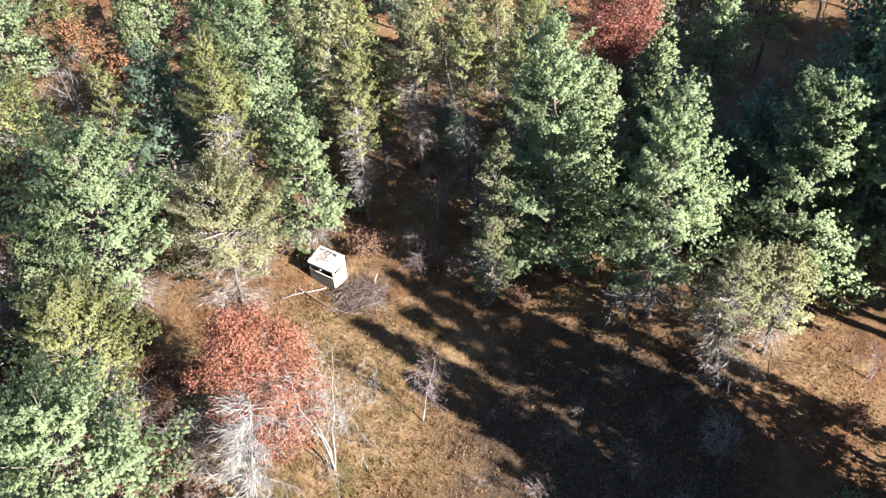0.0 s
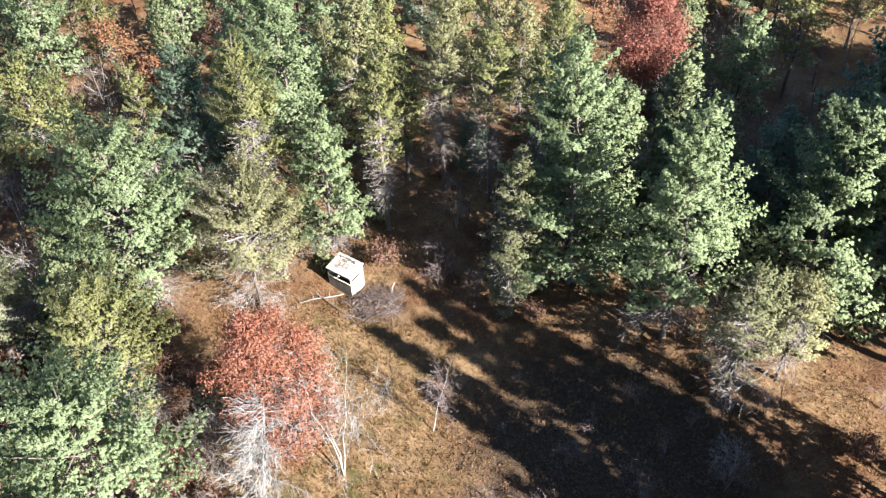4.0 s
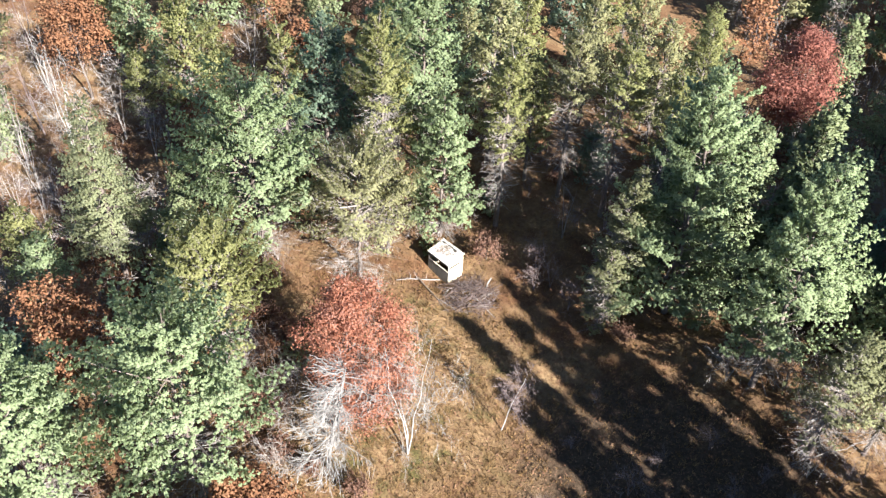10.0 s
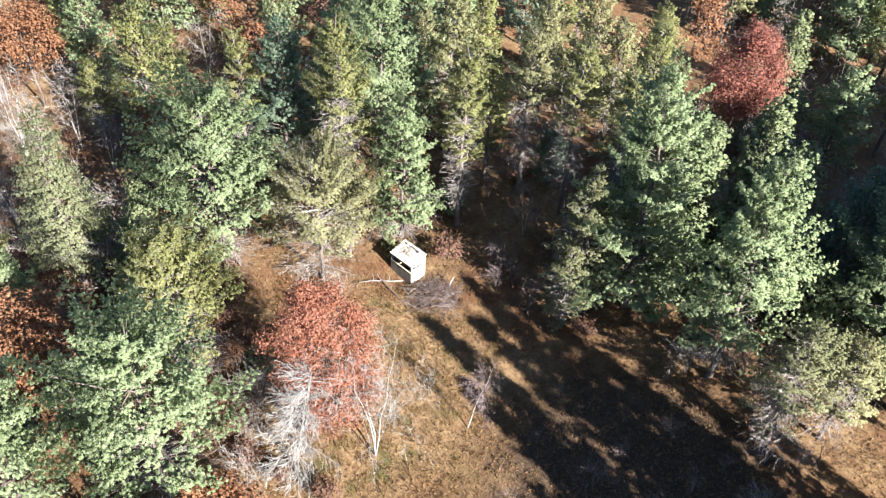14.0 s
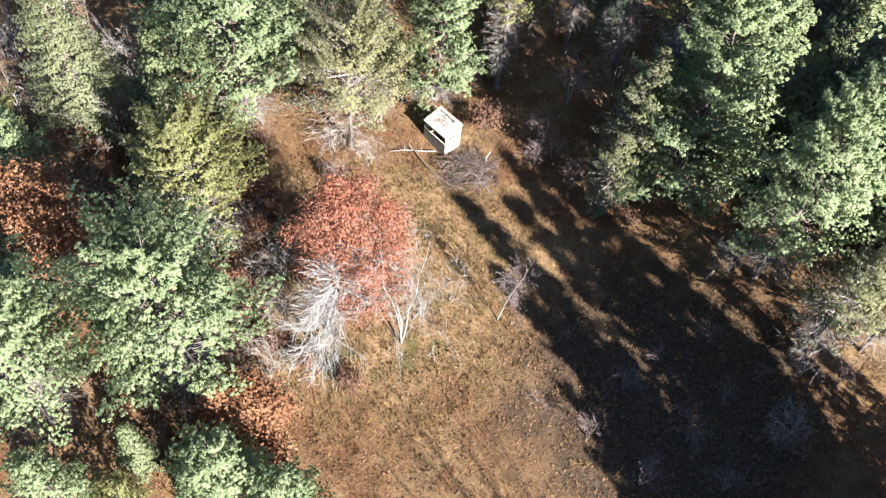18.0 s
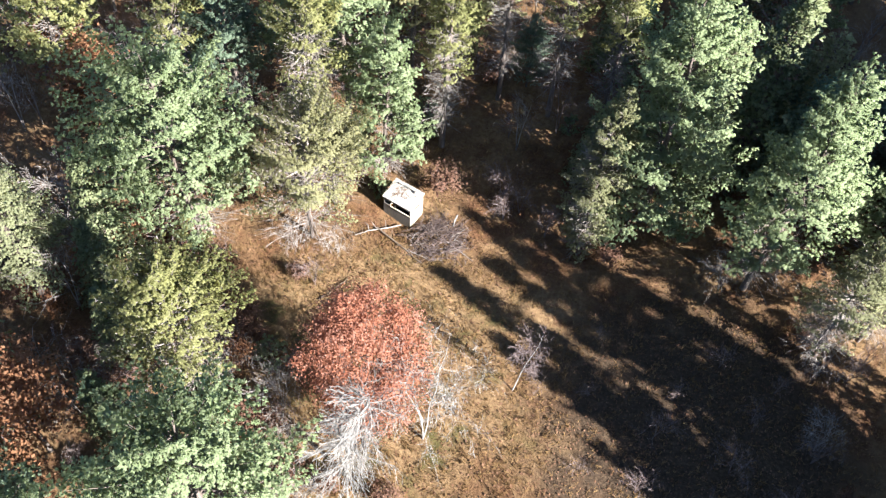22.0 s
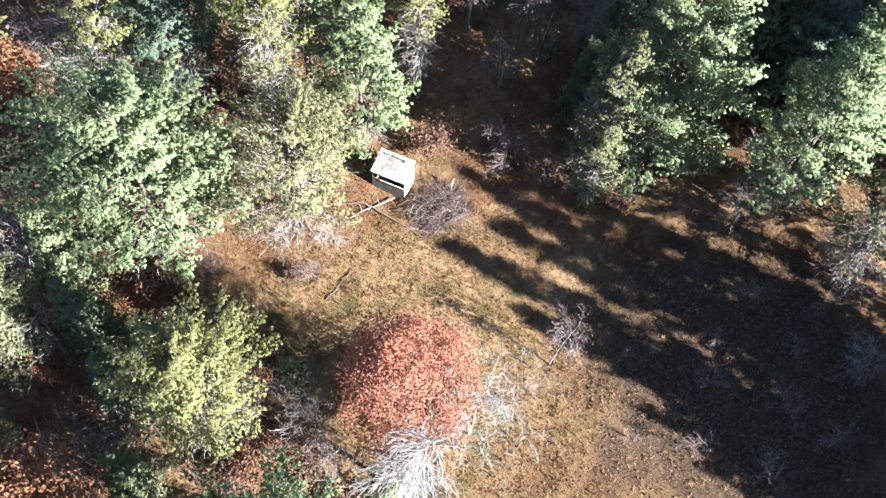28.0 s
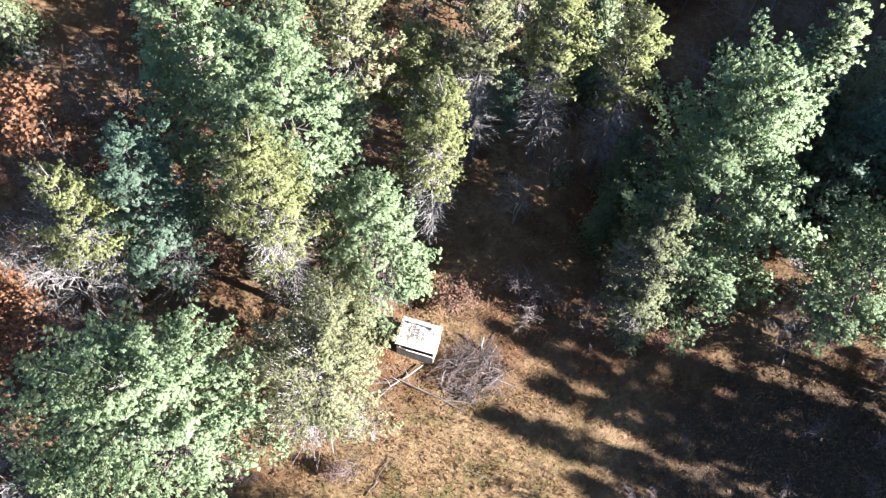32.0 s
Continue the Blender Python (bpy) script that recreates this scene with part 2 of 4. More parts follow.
def raw_mesh(name, verts, faces, mat, smooth=False, normals=None):
    """A mesh from arrays: verts (n, 3), faces (m, k); normals, one a vertex, round the shading of foliage."""
    me = bpy.data.meshes.new(name)
    faces = np.asarray(faces, dtype=np.int32)
    me.vertices.add(len(verts))
    me.vertices.foreach_set("co", np.asarray(verts, dtype=np.float32).ravel())
    me.loops.add(faces.size)
    me.loops.foreach_set("vertex_index", faces.ravel())
    me.polygons.add(len(faces))
    k = faces.shape[1]
    me.polygons.foreach_set("loop_start", np.arange(0, faces.size, k, dtype=np.int32))
    if smooth:
        me.polygons.foreach_set("use_smooth", np.ones(len(faces), dtype=bool))
    me.update(calc_edges=True)
    me.materials.append(mat)
    if normals is not None:
        me.polygons.foreach_set("use_smooth", np.ones(len(faces), dtype=bool))
        me.normals_split_custom_set_from_vertices(normals.tolist())
    return me


def arr_part(name, verts, faces, mat, parent=None, label="", smooth=False, normals=None, kind=""):
    ob = new(name, raw_mesh(name, verts, faces, mat, smooth, normals))
    ob.parent = parent
    return tagged(ob, label, kind=kind)


def part(name, bm, mat, parent=None, label=""):
    me = bpy.data.meshes.new(name)
    bm.to_mesh(me)
    bm.free()
    me.materials.append(mat)
    ob = new(name, me)
    ob.parent = parent
    return tagged(ob, label)


def tube(points, radii, sides=6):
    """A tapered tube along points, closed by a cap at its end."""
    p = np.asarray(points, float)
    d = unit(np.gradient(p, axis=0))
    ref = np.where(np.abs(d[:, 2:3]) > 0.9, np.array([[1.0, 0, 0]]), np.array([[0, 0, 1.0]]))
    s = unit(np.cross(d, ref))
    u = np.cross(s, d)
    ang = np.linspace(0, 2 * np.pi, sides, endpoint=False)
    ring = s[:, None] * np.cos(ang)[None, :, None] + u[:, None] * np.sin(ang)[None, :, None]
    v = (p[:, None] + ring * np.asarray(radii, float)[:, None, None]).reshape(-1, 3)
    i, j = np.meshgrid(np.arange(len(p) - 1), np.arange(sides), indexing="ij")
    a, b = i * sides + j, i * sides + (j + 1) % sides
    f = np.stack([a, b, b + sides, a + sides], -1).reshape(-1, 4)
    return v, f


def prisms(p0, p1, r0, r1):
    """Many three-sided tapering sticks at once."""
    p0, p1 = np.asarray(p0, float), np.asarray(p1, float)
    n = len(p0)
    r0, r1 = np.broadcast_to(np.asarray(r0, float), (n,)), np.broadcast_to(np.asarray(r1, float), (n,))
    thin = r0 < 0.0105
    if thin.any() and not thin.all():
        return join([prisms(p0[~thin], p1[~thin], r0[~thin], r1[~thin]), prisms(p0[thin], p1[thin], r0[thin], r1[thin])])
    d = unit(p1 - p0)
    ref = np.where(np.abs(d[:, 2:3]) > 0.9, np.array([[1.0, 0, 0]]), np.array([[0, 0, 1.0]]))
    s = unit(np.cross(d, ref))
    u = np.cross(s, d)
    if thin.all():
        side = unit(s + u * 0.6) * 1.15
        v = np.stack([p0 - side * r0[:, None], p0 + side * r0[:, None], p1 + side * r1[:, None], p1 - side * r1[:, None]], 1).reshape(-1, 3)
        return v, np.arange(len(v)).reshape(-1, 4)
    vs = []
    for p, r in ((p0, r0), (p1, r1)):
        r = np.broadcast_to(np.asarray(r, float), (n,))[:, None]
        for k in range(3):
            a = 2 * math.pi * k / 3
            vs.append(p + r * (s * math.cos(a) + u * math.sin(a)))
    v = np.stack(vs, 1).reshape(-1, 3)
    base = (np.arange(n) * 6)[:, None, None]
    f = base + np.array([[0, 1, 4, 3], [1, 2, 5, 4], [2, 0, 3, 5]])[None]
    return v, f.reshape(-1, 4)


def join(pieces):
    vs, fs, k = [], [], 0
    for v, f in pieces:
        vs.append(v)
        fs.append(f + k)
        k += len(v)
    return np.concatenate(vs), np.concatenate(fs)


def turned_to(v, nrm):
    """Turn every face of v (n, k, 3) so that its front looks along nrm (n, 3)."""
    g = np.cross(v[:, 1] - v[:, 0], v[:, 2] - v[:, 0])
    back = np.sum(g * nrm, -1) < 0
    v[back] = v[back][:, ::-1]
    return v


def blades(p, d, k, length, width, spread, rng, nrm=None):
    """k thin needles or blades from every point p, round the direction d."""
    p, d = np.repeat(p, k, 0), np.repeat(d, k, 0)
    d = unit(d + spread * rng.normal(size=d.shape))
    face = rng.normal(size=d.shape)
    if nrm is not None:
        face = np.repeat(nrm, k, 0) + 0.5 * face
    s = unit(np.cross(d, face))
    ln = length * (0.65 + 0.7 * rng.random((len(p), 1)))
    w = width * (0.7 + 0.6 * rng.random((len(p), 1)))
    v = np.stack([p - s * w / 2, p + s * w / 2, p + d * ln], 1)
    ns = None
    if nrm is not None:
        nrm = unit(np.repeat(nrm, k, 0) + 0.42 * rng.normal(size=d.shape))
        v = turned_to(v, nrm)
        ns = np.repeat(nrm, 3, 0)
    v = v.reshape(-1, 3)
    return v, np.arange(len(v)).reshape(-1, 3), ns


def needles(p, d, pad, k, length, width, rng):
    """Tufts: k needles that spray from every point p round the direction d; pad is the way that the foliage faces there."""
    p, d, pad = np.repeat(p, k, 0), np.repeat(d, k, 0), np.repeat(pad, k, 0)
    nd = unit(d + 0.72 * unit(rng.normal(size=d.shape)))
    face = pad + 0.5 * rng.normal(size=d.shape)
    side = unit(np.cross(nd, face))
    ln = length * (0.7 + 0.6 * rng.random((len(p), 1)))
    w = width * (0.75 + 0.5 * rng.random((len(p), 1)))
    p = p - nd * ln * 0.1
    v = np.stack([p, p + nd * ln * 0.86 - side * w, p + nd * ln + side * w * 0.6], 1)
    nrm = unit(pad * 0.8 + nd * 0.5 + 0.16 * rng.normal(size=d.shape))
    v = turned_to(v, nrm)
    return v.reshape(-1, 3), np.arange(len(p) * 3).reshape(-1, 3), np.repeat(nrm, 3, 0)


def leaves(p, size, rng, flat=0.5, round_to=None):
    """A small folded diamond leaf at every point."""
    n = len(p)
    nrm = unit(rng.normal(size=(n, 3)) * (1 if round_to is None else 0.6) + (np.array([0, 0, flat]) if round_to is None else round_to))
    a = unit(np.cross(nrm, rng.normal(size=(n, 3))))
    b = np.cross(nrm, a)
    s = size * (0.6 + 0.8 * rng.random((n, 1)))
    v = np.stack([p - a * s * 0.5, p + b * s * 0.33 + nrm * s * 0.1, p + a * s * 0.5, p - b * s * 0.33 + nrm * s * 0.1], 1)
    ns = None
    if round_to is not None:
        rn = unit(round_to + 0.5 * rng.normal(size=(n, 3)))
        v = turned_to(v, rn)
        ns = np.repeat(rn, 4, 0)
    v = v.reshape(-1, 3)
    return v, np.arange(len(v)).reshape(-1, 4), ns


def empty(name, x, y, z=0.0, label="", category="", group="", kind=""):
    ob = new(name)
    ob.empty_display_size = 0.2
    ob.location = (x, y, z)
    return tagged(ob, label, category, group, kind)


# ---- ground ----
wave_rng = np.random.default_rng(77)
WAVES = []
for k in range(36):
    wave_a, wave_f = wave_rng.random() * 6.28, 0.12 * 1.13 ** k
    WAVES.append((wave_f * math.cos(wave_a), wave_f * math.sin(wave_a), wave_rng.random() * 6.28, min(0.07, 0.028 / wave_f ** 0.6)))


def height(x, y):
    """The low swells and hummocks of the ground."""
    z = 0.0
    for dx, dy, ph, amp in WAVES:
        z = z + amp * np.sin(dx * x + dy * y + ph)
    return z - 0.36 * np.exp(-((x + 10.2) ** 2 + (y - 41.9) ** 2) / 3.0)


def make_ground():
    fine_x, fine_y = np.arange(-48, 32.01, 0.4), np.arange(8, 92.01, 0.4)
    far = np.array([6, 14, 26, 45, 80, 150, 300, 700, 1600.0])
    xs = np.concatenate([fine_x[0] - far[::-1], fine_x, fine_x[-1] + far])
    ys = np.concatenate([fine_y[0] - far[::-1], fine_y, fine_y[-1] + far])
    gx, gy = np.meshgrid(xs, ys, indexing="ij")
    gz = height(gx, gy) + np.random.default_rng(5).normal(0, 0.018, gx.shape)
    v = np.stack([gx, gy, gz], -1).reshape(-1, 3)
    i, j = np.meshgrid(np.arange(len(xs) - 1), np.arange(len(ys) - 1), indexing="ij")
    a = i * len(ys) + j
    f = np.stack([a, a + len(ys), a + len(ys) + 1, a + 1], -1).reshape(-1, 4)
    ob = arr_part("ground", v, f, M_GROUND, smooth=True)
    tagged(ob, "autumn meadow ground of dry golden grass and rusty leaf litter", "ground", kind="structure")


make_ground()


# ---- trees ----
# style: whorl step, boughs a whorl, spacing of side shoots and of tufts, needles a tuft, needle length against the given one, bare inner share, side spread
PINE_STYLE = {"white": (0.68, 6, 0.22, 0.2, 11, 0.86, 0.34, 52.0), "jack": (0.55, 6, 0.22, 0.165, 10, 0.68, 0.34, 48.0), "spruce": (0.5, 7, 0.2, 0.15, 9, 0.62, 0.14, 52.0)}


def bough(style, f, R, lobes, dome, rng):
    """Length, rise and upturn of a bough that leaves the trunk at the share f of the crown."""
    if style == "white":
        return R * (1 - f ** dome) ** 0.55 * (0.82 + 0.18 * min(1, f * 4)) * rng.uniform(0.84 - 0.24 * lobes, 1.14 + 0.14 * lobes), radians(6 + 40 * f ** 1.4 + rng.normal(0, 15)), 0.2
    if style == "jack":
        return R * (1 - f ** dome) ** 0.6 * (0.72 + 0.28 * min(1, f * 3)) * rng.uniform(0.72, 1.2), radians(14 + 38 * f + rng.normal(0, 17)), 0.18
    return R * (1 - f) ** 0.95 * rng.uniform(0.82, 1.1) + 0.12, radians(-15 + 46 * f ** 2 + rng.normal(0, 4)), 0.14


def pine(name, H, R, base=0.25, seed=0, mat=M_WHITE_PINE, style="white", dense=1.0, needle=0.2, lean=(0, 0), far=False, dead=1.0, lobes=0.0, dome=1.3):
    """A conifer: trunk, boughs in whorls, side shoots that fan out from each bough, and needle tufts along the shoots. Returns its Empty at the origin."""
    rng = np.random.default_rng(seed)
    ob = empty(name, 0, 0)
    UP = np.array([0, 0, 1.0])
    step, n_bough, gap_shoot, gap_tuft, k, n_len, bare, fan = PINE_STYLE[style]
    if far:
        gap_tuft, gap_shoot, k, n_bough = gap_tuft * 1.85, gap_shoot * 1.6, 7, n_bough - 1
    gap_tuft /= dense
    zs = np.linspace(-0.15, H * 0.985, 9)
    bend = rng.normal(0, 0.012 * H, (9, 2)) * np.linspace(0, 1, 9)[:, None]
    bend[0] = 0
    axis = np.stack([bend[:, 0] + lean[0] * (np.maximum(zs, 0) / H) ** 1.3, bend[:, 1] + lean[1] * (np.maximum(zs, 0) / H) ** 1.3, zs], -1)
    r0 = 0.012 * H + 0.03
    tv, tf = tube(axis, np.linspace(r0, 0.02, 9), 7)
    arr_part("trunk", tv, tf, M_BARK, ob, smooth=True)
    limb, q0, qd, ql, qh, tw0, tw1 = [], [], [], [], [], [], []
    ph = rng.random(3) * 6.28
    z, az = base * H, rng.random() * 6.28
    while z < H * 0.935:
        f = max(0.0, (z / H - base) / (1 - base))
        for _ in range(n_bough):
            az += 2.4 + rng.normal(0, 0.25)
            if rng.random() < 0.12 * lobes:
                continue
            L, el, up = bough(style, f, R, lobes, dome, rng)
            L *= 1 + (0.1 + 0.06 * lobes) * math.sin(2 * az + ph[0]) + 0.09 * math.sin(3 * az + ph[1] + 0.8 * z)
            if L < 0.15:
                continue
            z0 = z + rng.uniform(-0.42, 0.42)
            c = np.array([np.interp(z0, zs, axis[:, 0]), np.interp(z0, zs, axis[:, 1]), z0])
            h = np.array([math.cos(az), math.sin(az), 0.0])
            side = np.array([-h[1], h[0], 0.0])
            sway = rng.normal(0, 0.12)

            def at(s):
                s = np.asarray(s)[:, None]
                return c + (h * math.cos(el) * s + side * sway * s ** 2 + UP * (math.sin(el) * s + up * s ** 2)) * L

            rb = 0.01 + 0.008 * L
            limb.append(tube(at(np.array([0, 0.3, 0.6, 0.85])), [rb, rb * 0.7, rb * 0.35, 0.006], 4))
            inner = bare * (1 - 0.85 * f)
            ns = max(4, int(2 * L * (1 - inner) / gap_shoot))
            s = inner + (1 - inner) * (np.arange(ns) + rng.random(ns)) / ns
            fwd = unit(at(s + 0.04) - at(s - 0.04))
            sign = np.where(np.arange(ns) % 2 == 0, -1.0, 1.0)[:, None]
            ang = np.radians(fan + rng.normal(0, 9, (ns, 1)))
            dr = unit(fwd * np.cos(ang) + side * sign * np.sin(ang) + UP * rng.normal(0.15 if style != "jack" else 0.25, 0.1 if style == "spruce" else 0.38, (ns, 1)))
            sl = (0.36 * L * (1.06 - s) + 0.2) * rng.uniform(0.7, 1.25, ns)
            q = at(s)
            # the bough's own end
            tip = np.array([0.62])
            q0 += [q, at(tip)]
            qd += [dr, unit(at(tip + 0.4) - at(tip))]
            ql += [sl, np.array([0.4 * L + 0.08])]
            qh.append(np.tile(h, (ns + 1, 1)))
            tw0.append(q)
            tw1.append(q + dr * (sl * 0.8)[:, None])
        z += step * rng.uniform(0.75, 1.25)
    # the leader
    q0.append(axis[-1:] - UP * 0.6)
    qd.append(UP[None])
    ql.append(np.array([0.8]))
    qh.append(UP[None] * 0)
    q0, qd, ql, qh = (np.concatenate(x) for x in (q0, qd, ql, qh))
    tw0, tw1 = np.concatenate(tw0), np.concatenate(tw1)
    # tufts along the shoots, which turn up towards their ends
    m = np.maximum(2, np.ceil(ql * 0.85 / gap_tuft).astype(int))
    i = np.repeat(np.arange(len(ql)), m)
    j = np.concatenate([np.arange(x) for x in m])
    u = 0.18 + 0.87 * (j + rng.random(len(j))) / m[i]
    tp = q0[i] + (qd[i] * u[:, None] + UP * (0.2 * u ** 2)[:, None]) * ql[i][:, None]
    tp += rng.normal(0, 0.3 * gap_tuft, tp.shape) * np.array([1, 1, 0.8])
    td = unit(qd[i] * 0.9 + UP * (0.25 + 0.3 * u)[:, None] + qh[i] * 0.2)
    if style == "jack" or style == "white" and base > 0.1 and not far:
        if not far and style == "jack":
            limb.append(prisms(tw0, tw1, 0.0104, 0.005))
        # dead twigs below and inside the green crown
        nd = int(28 * H * dead * (0.35 if far else 1 if style == "jack" else 0.35))
        zz = rng.uniform(base * 0.35, 0.62 if style == "jack" else base * 1.15, nd) * H
        a = rng.random(nd) * 6.28
        c = np.stack([np.interp(zz, zs, axis[:, 0]), np.interp(zz, zs, axis[:, 1]), zz], -1)
        hd = np.stack([np.cos(a), np.sin(a), rng.uniform(-0.25, 0.35, nd)], -1)
        ln = R * rng.uniform(0.25, 0.75, nd)
        e = c + hd * ln[:, None]
        dead = [prisms(c, e, 0.016, 0.006)]
        for _ in range(3):
            o = c + (e - c) * rng.uniform(0.3, 0.95, (nd, 1))
            dead.append(prisms(o, o + unit(hd + rng.normal(0, 0.55, (nd, 3))) * rng.uniform(0.2, 0.7, (nd, 1)), 0.009, 0.005))
        dv, df = join(dead)
        arr_part("twigwork", dv, df, M_TWIG, ob, "grey dead lower twigs", kind="stuff")
    lv, lf = join(limb)
    arr_part("branchwork", lv, lf, M_BARK if style != "jack" else M_TWIG, ob, kind="stuff")
    # shading follows the pad of each bough and, within it, each tuft
    mid = np.stack([np.interp(tp[:, 2], zs, axis[:, 0]), np.interp(tp[:, 2], zs, axis[:, 1]), base * H + 0.6 * (tp[:, 2] - base * H)], -1)
    pad = unit(unit(tp - mid) * 0.6 + UP * 0.35 + qh[i] * 0.2)
    ln = needle * n_len
    cv, cf, cn = needles(tp, td, pad, k, ln, ln * (0.34 if far else 0.26), rng)
    arr_part("crown", cv, cf, mat, ob, normals=cn, kind="stuff")
    return ob


def skeleton_wood(H, R, seed, stems=1, levels=4, kids=5, rise=0.75, r0=0.06, low=0.25, droop=0.0, wig=0.12, slim=0.5, rmin=0.005, lean=(0, 0), fork=0.45):
    """Segments of a bare broadleaf tree: trunk lines, limb groups and twig ends."""
    rng = np.random.default_rng(seed)
    trunks, limbs, ends = [], [], []
    for sidx in range(stems):
        a = rng.random() * 6.28
        off = R * (0.12 if stems == 1 else fork) * rng.uniform(0.5, 1.0)
        n = 7
        t = np.linspace(0, 1, n)
        ax = np.stack([np.cos(a) * off * t ** 1.2, np.sin(a) * off * t ** 1.2, H * t - 0.1], -1)
        ax[1:-1, :2] += rng.normal(0, wig * 0.12 * H * 0.5, (n - 2, 2)) * 0.6
        ax[:, :2] += np.array(lean) * t[:, None] ** 1.2
        trunks.append((ax, np.linspace(r0, r0 * 0.12, n)))
        nl = int(kids * 3.2 / stems) + 3
        for _ in range(nl):
            f = low + (0.97 - low) * rng.random()
            p = np.array([np.interp(f, t, ax[:, i]) for i in range(3)])
            b = rng.random() * 6.28
            ln = R * 0.85 * math.sqrt(max(0.12, 1 - ((f - low - 0.3 * (1 - low)) / (0.75 * (1 - low))) ** 2)) * rng.uniform(0.6, 1.1)
            d = np.array([math.cos(b), math.sin(b), rise * rng.uniform(0.5, 1.4) - droop])
            d /= np.linalg.norm(d)
            segs0, segs1, ra, rb = [], [], [], []
            front = [(p, d, ln, r0 * slim * (1.05 - f))]
            for lev in range(levels):
                nxt = []
                for (q, dd, l2, rr) in front:
                    cur = q
                    for s in range(3):
                        dd = dd + rng.normal(0, wig, 3) + np.array([0, 0, -droop * 0.12])
                        dd /= np.linalg.norm(dd)
                        e = cur + dd * l2 / 3
                        segs0.append(cur)
                        segs1.append(e)
                        ra.append(max(rr * (1 - s * 0.22), rmin))
                        rb.append(max(rr * (1 - (s + 1) * 0.22), rmin * 0.8))
                        if lev < levels - 1:
                            for _k in range(1 if s < 2 else 2):
                                nd = dd + rng.normal(0, 0.6, 3)
                                nd /= np.linalg.norm(nd)
                                nxt.append((e, nd, l2 * rng.uniform(0.4, 0.65), rr * 0.55))
                        cur = e
                    ends.append(cur)
                front = nxt
            limbs.append((np.array(segs0), np.array(segs1), np.array(ra), np.array(rb)))
    return trunks, limbs, np.array(ends), rng


def bare_tree(name, H, R, seed, mat=M_TWIG, trunk_mat=None, split=False, **kw):
    """A leafless tree or shrub; split gives every limb a mesh of its own."""
    ob = empty(name, 0, 0)
    trunks, limbs, ends, rng = skeleton_wood(H, R, seed, **kw)
    for ax, r in trunks:
        v, f = tube(ax, r, 6)
        arr_part("trunk" if H > 3 else "stem", v, f, trunk_mat or mat, ob, smooth=True)
    if split:
        for s0, s1, ra, rb in limbs:
            v, f = prisms(s0, s1, ra, rb)
            arr_part("limb", v, f, mat, ob)
    else:
        v, f = join([prisms(*x) for x in limbs])
        arr_part("branchwork", v, f, mat, ob, kind="stuff")
    return ob


def leaf_tree(name, H, R, seed, mat, per=6, size=0.13, blur=0.28, trunk_mat=M_BARK, wood=M_BROWN_TWIG, fill=0.0, crown=(0.54, 0.47), **kw):
    """A broadleaf tree with its autumn leaves still on."""
    ob = empty(name, 0, 0)
    trunks, limbs, ends, rng = skeleton_wood(H, R, seed, **kw)
    for ax, r in trunks:
        v, f = tube(ax, r, 7)
        arr_part("trunk", v, f, trunk_mat, ob, smooth=True)
    mid, rad = np.array([0, 0, H * crown[0]]), np.array([R, R, H * crown[1]])
    kept = []
    for s0, s1, ra, rb in limbs:
        inner = np.linalg.norm((s1 - mid) / rad, axis=1) < 0.88
        if inner.any():
            kept.append(prisms(s0[inner], s1[inner], ra[inner], rb[inner]))
    v, f = join(kept)
    arr_part("branchwork", v, f, wood, ob, kind="stuff")
    # leaves stand in clumps round the twig ends; the outermost are drawn in to an uneven rounded crown
    q = (ends - mid) / rad
    turn_at = np.arctan2(q[:, 1], q[:, 0])
    q = q / (1 + 0.13 * np.sin(2 * turn_at + seed) + 0.12 * np.sin(3 * turn_at + 3 * q[:, 2] + seed))[:, None]
    out = np.linalg.norm(q, axis=1, keepdims=True)
    core = np.where(out > 1, mid + q / out * rad * (1.05 - 0.5 * rng.random(out.shape) ** 1.6), ends)
    extra = int(len(core) * fill)
    if extra:
        core = np.concatenate([core, mid + rad * unit(rng.normal(0, 1, (extra, 3))) * rng.uniform(0.55, 1.02, (extra, 1))])
    grow = rng.uniform(0.55, 1.45, (len(core), 1, 1))
    off = rng.normal(0, blur, (len(core), per, 3)) * grow * np.array([1, 1, 0.75])
    p = (core[:, None] + off).reshape(-1, 3)
    facing = unit(p - np.array([0, 0, H * 0.42])) * 0.65 + unit(off.reshape(-1, 3)) * 0.55 + np.array([0, 0, 0.3])
    keep = p[:, 2] > 0.1
    v, f, cn = leaves(p[keep], size, rng, round_to=facing[keep])
    arr_part("crown", v, f, mat, ob, normals=cn, kind="stuff")
    return ob


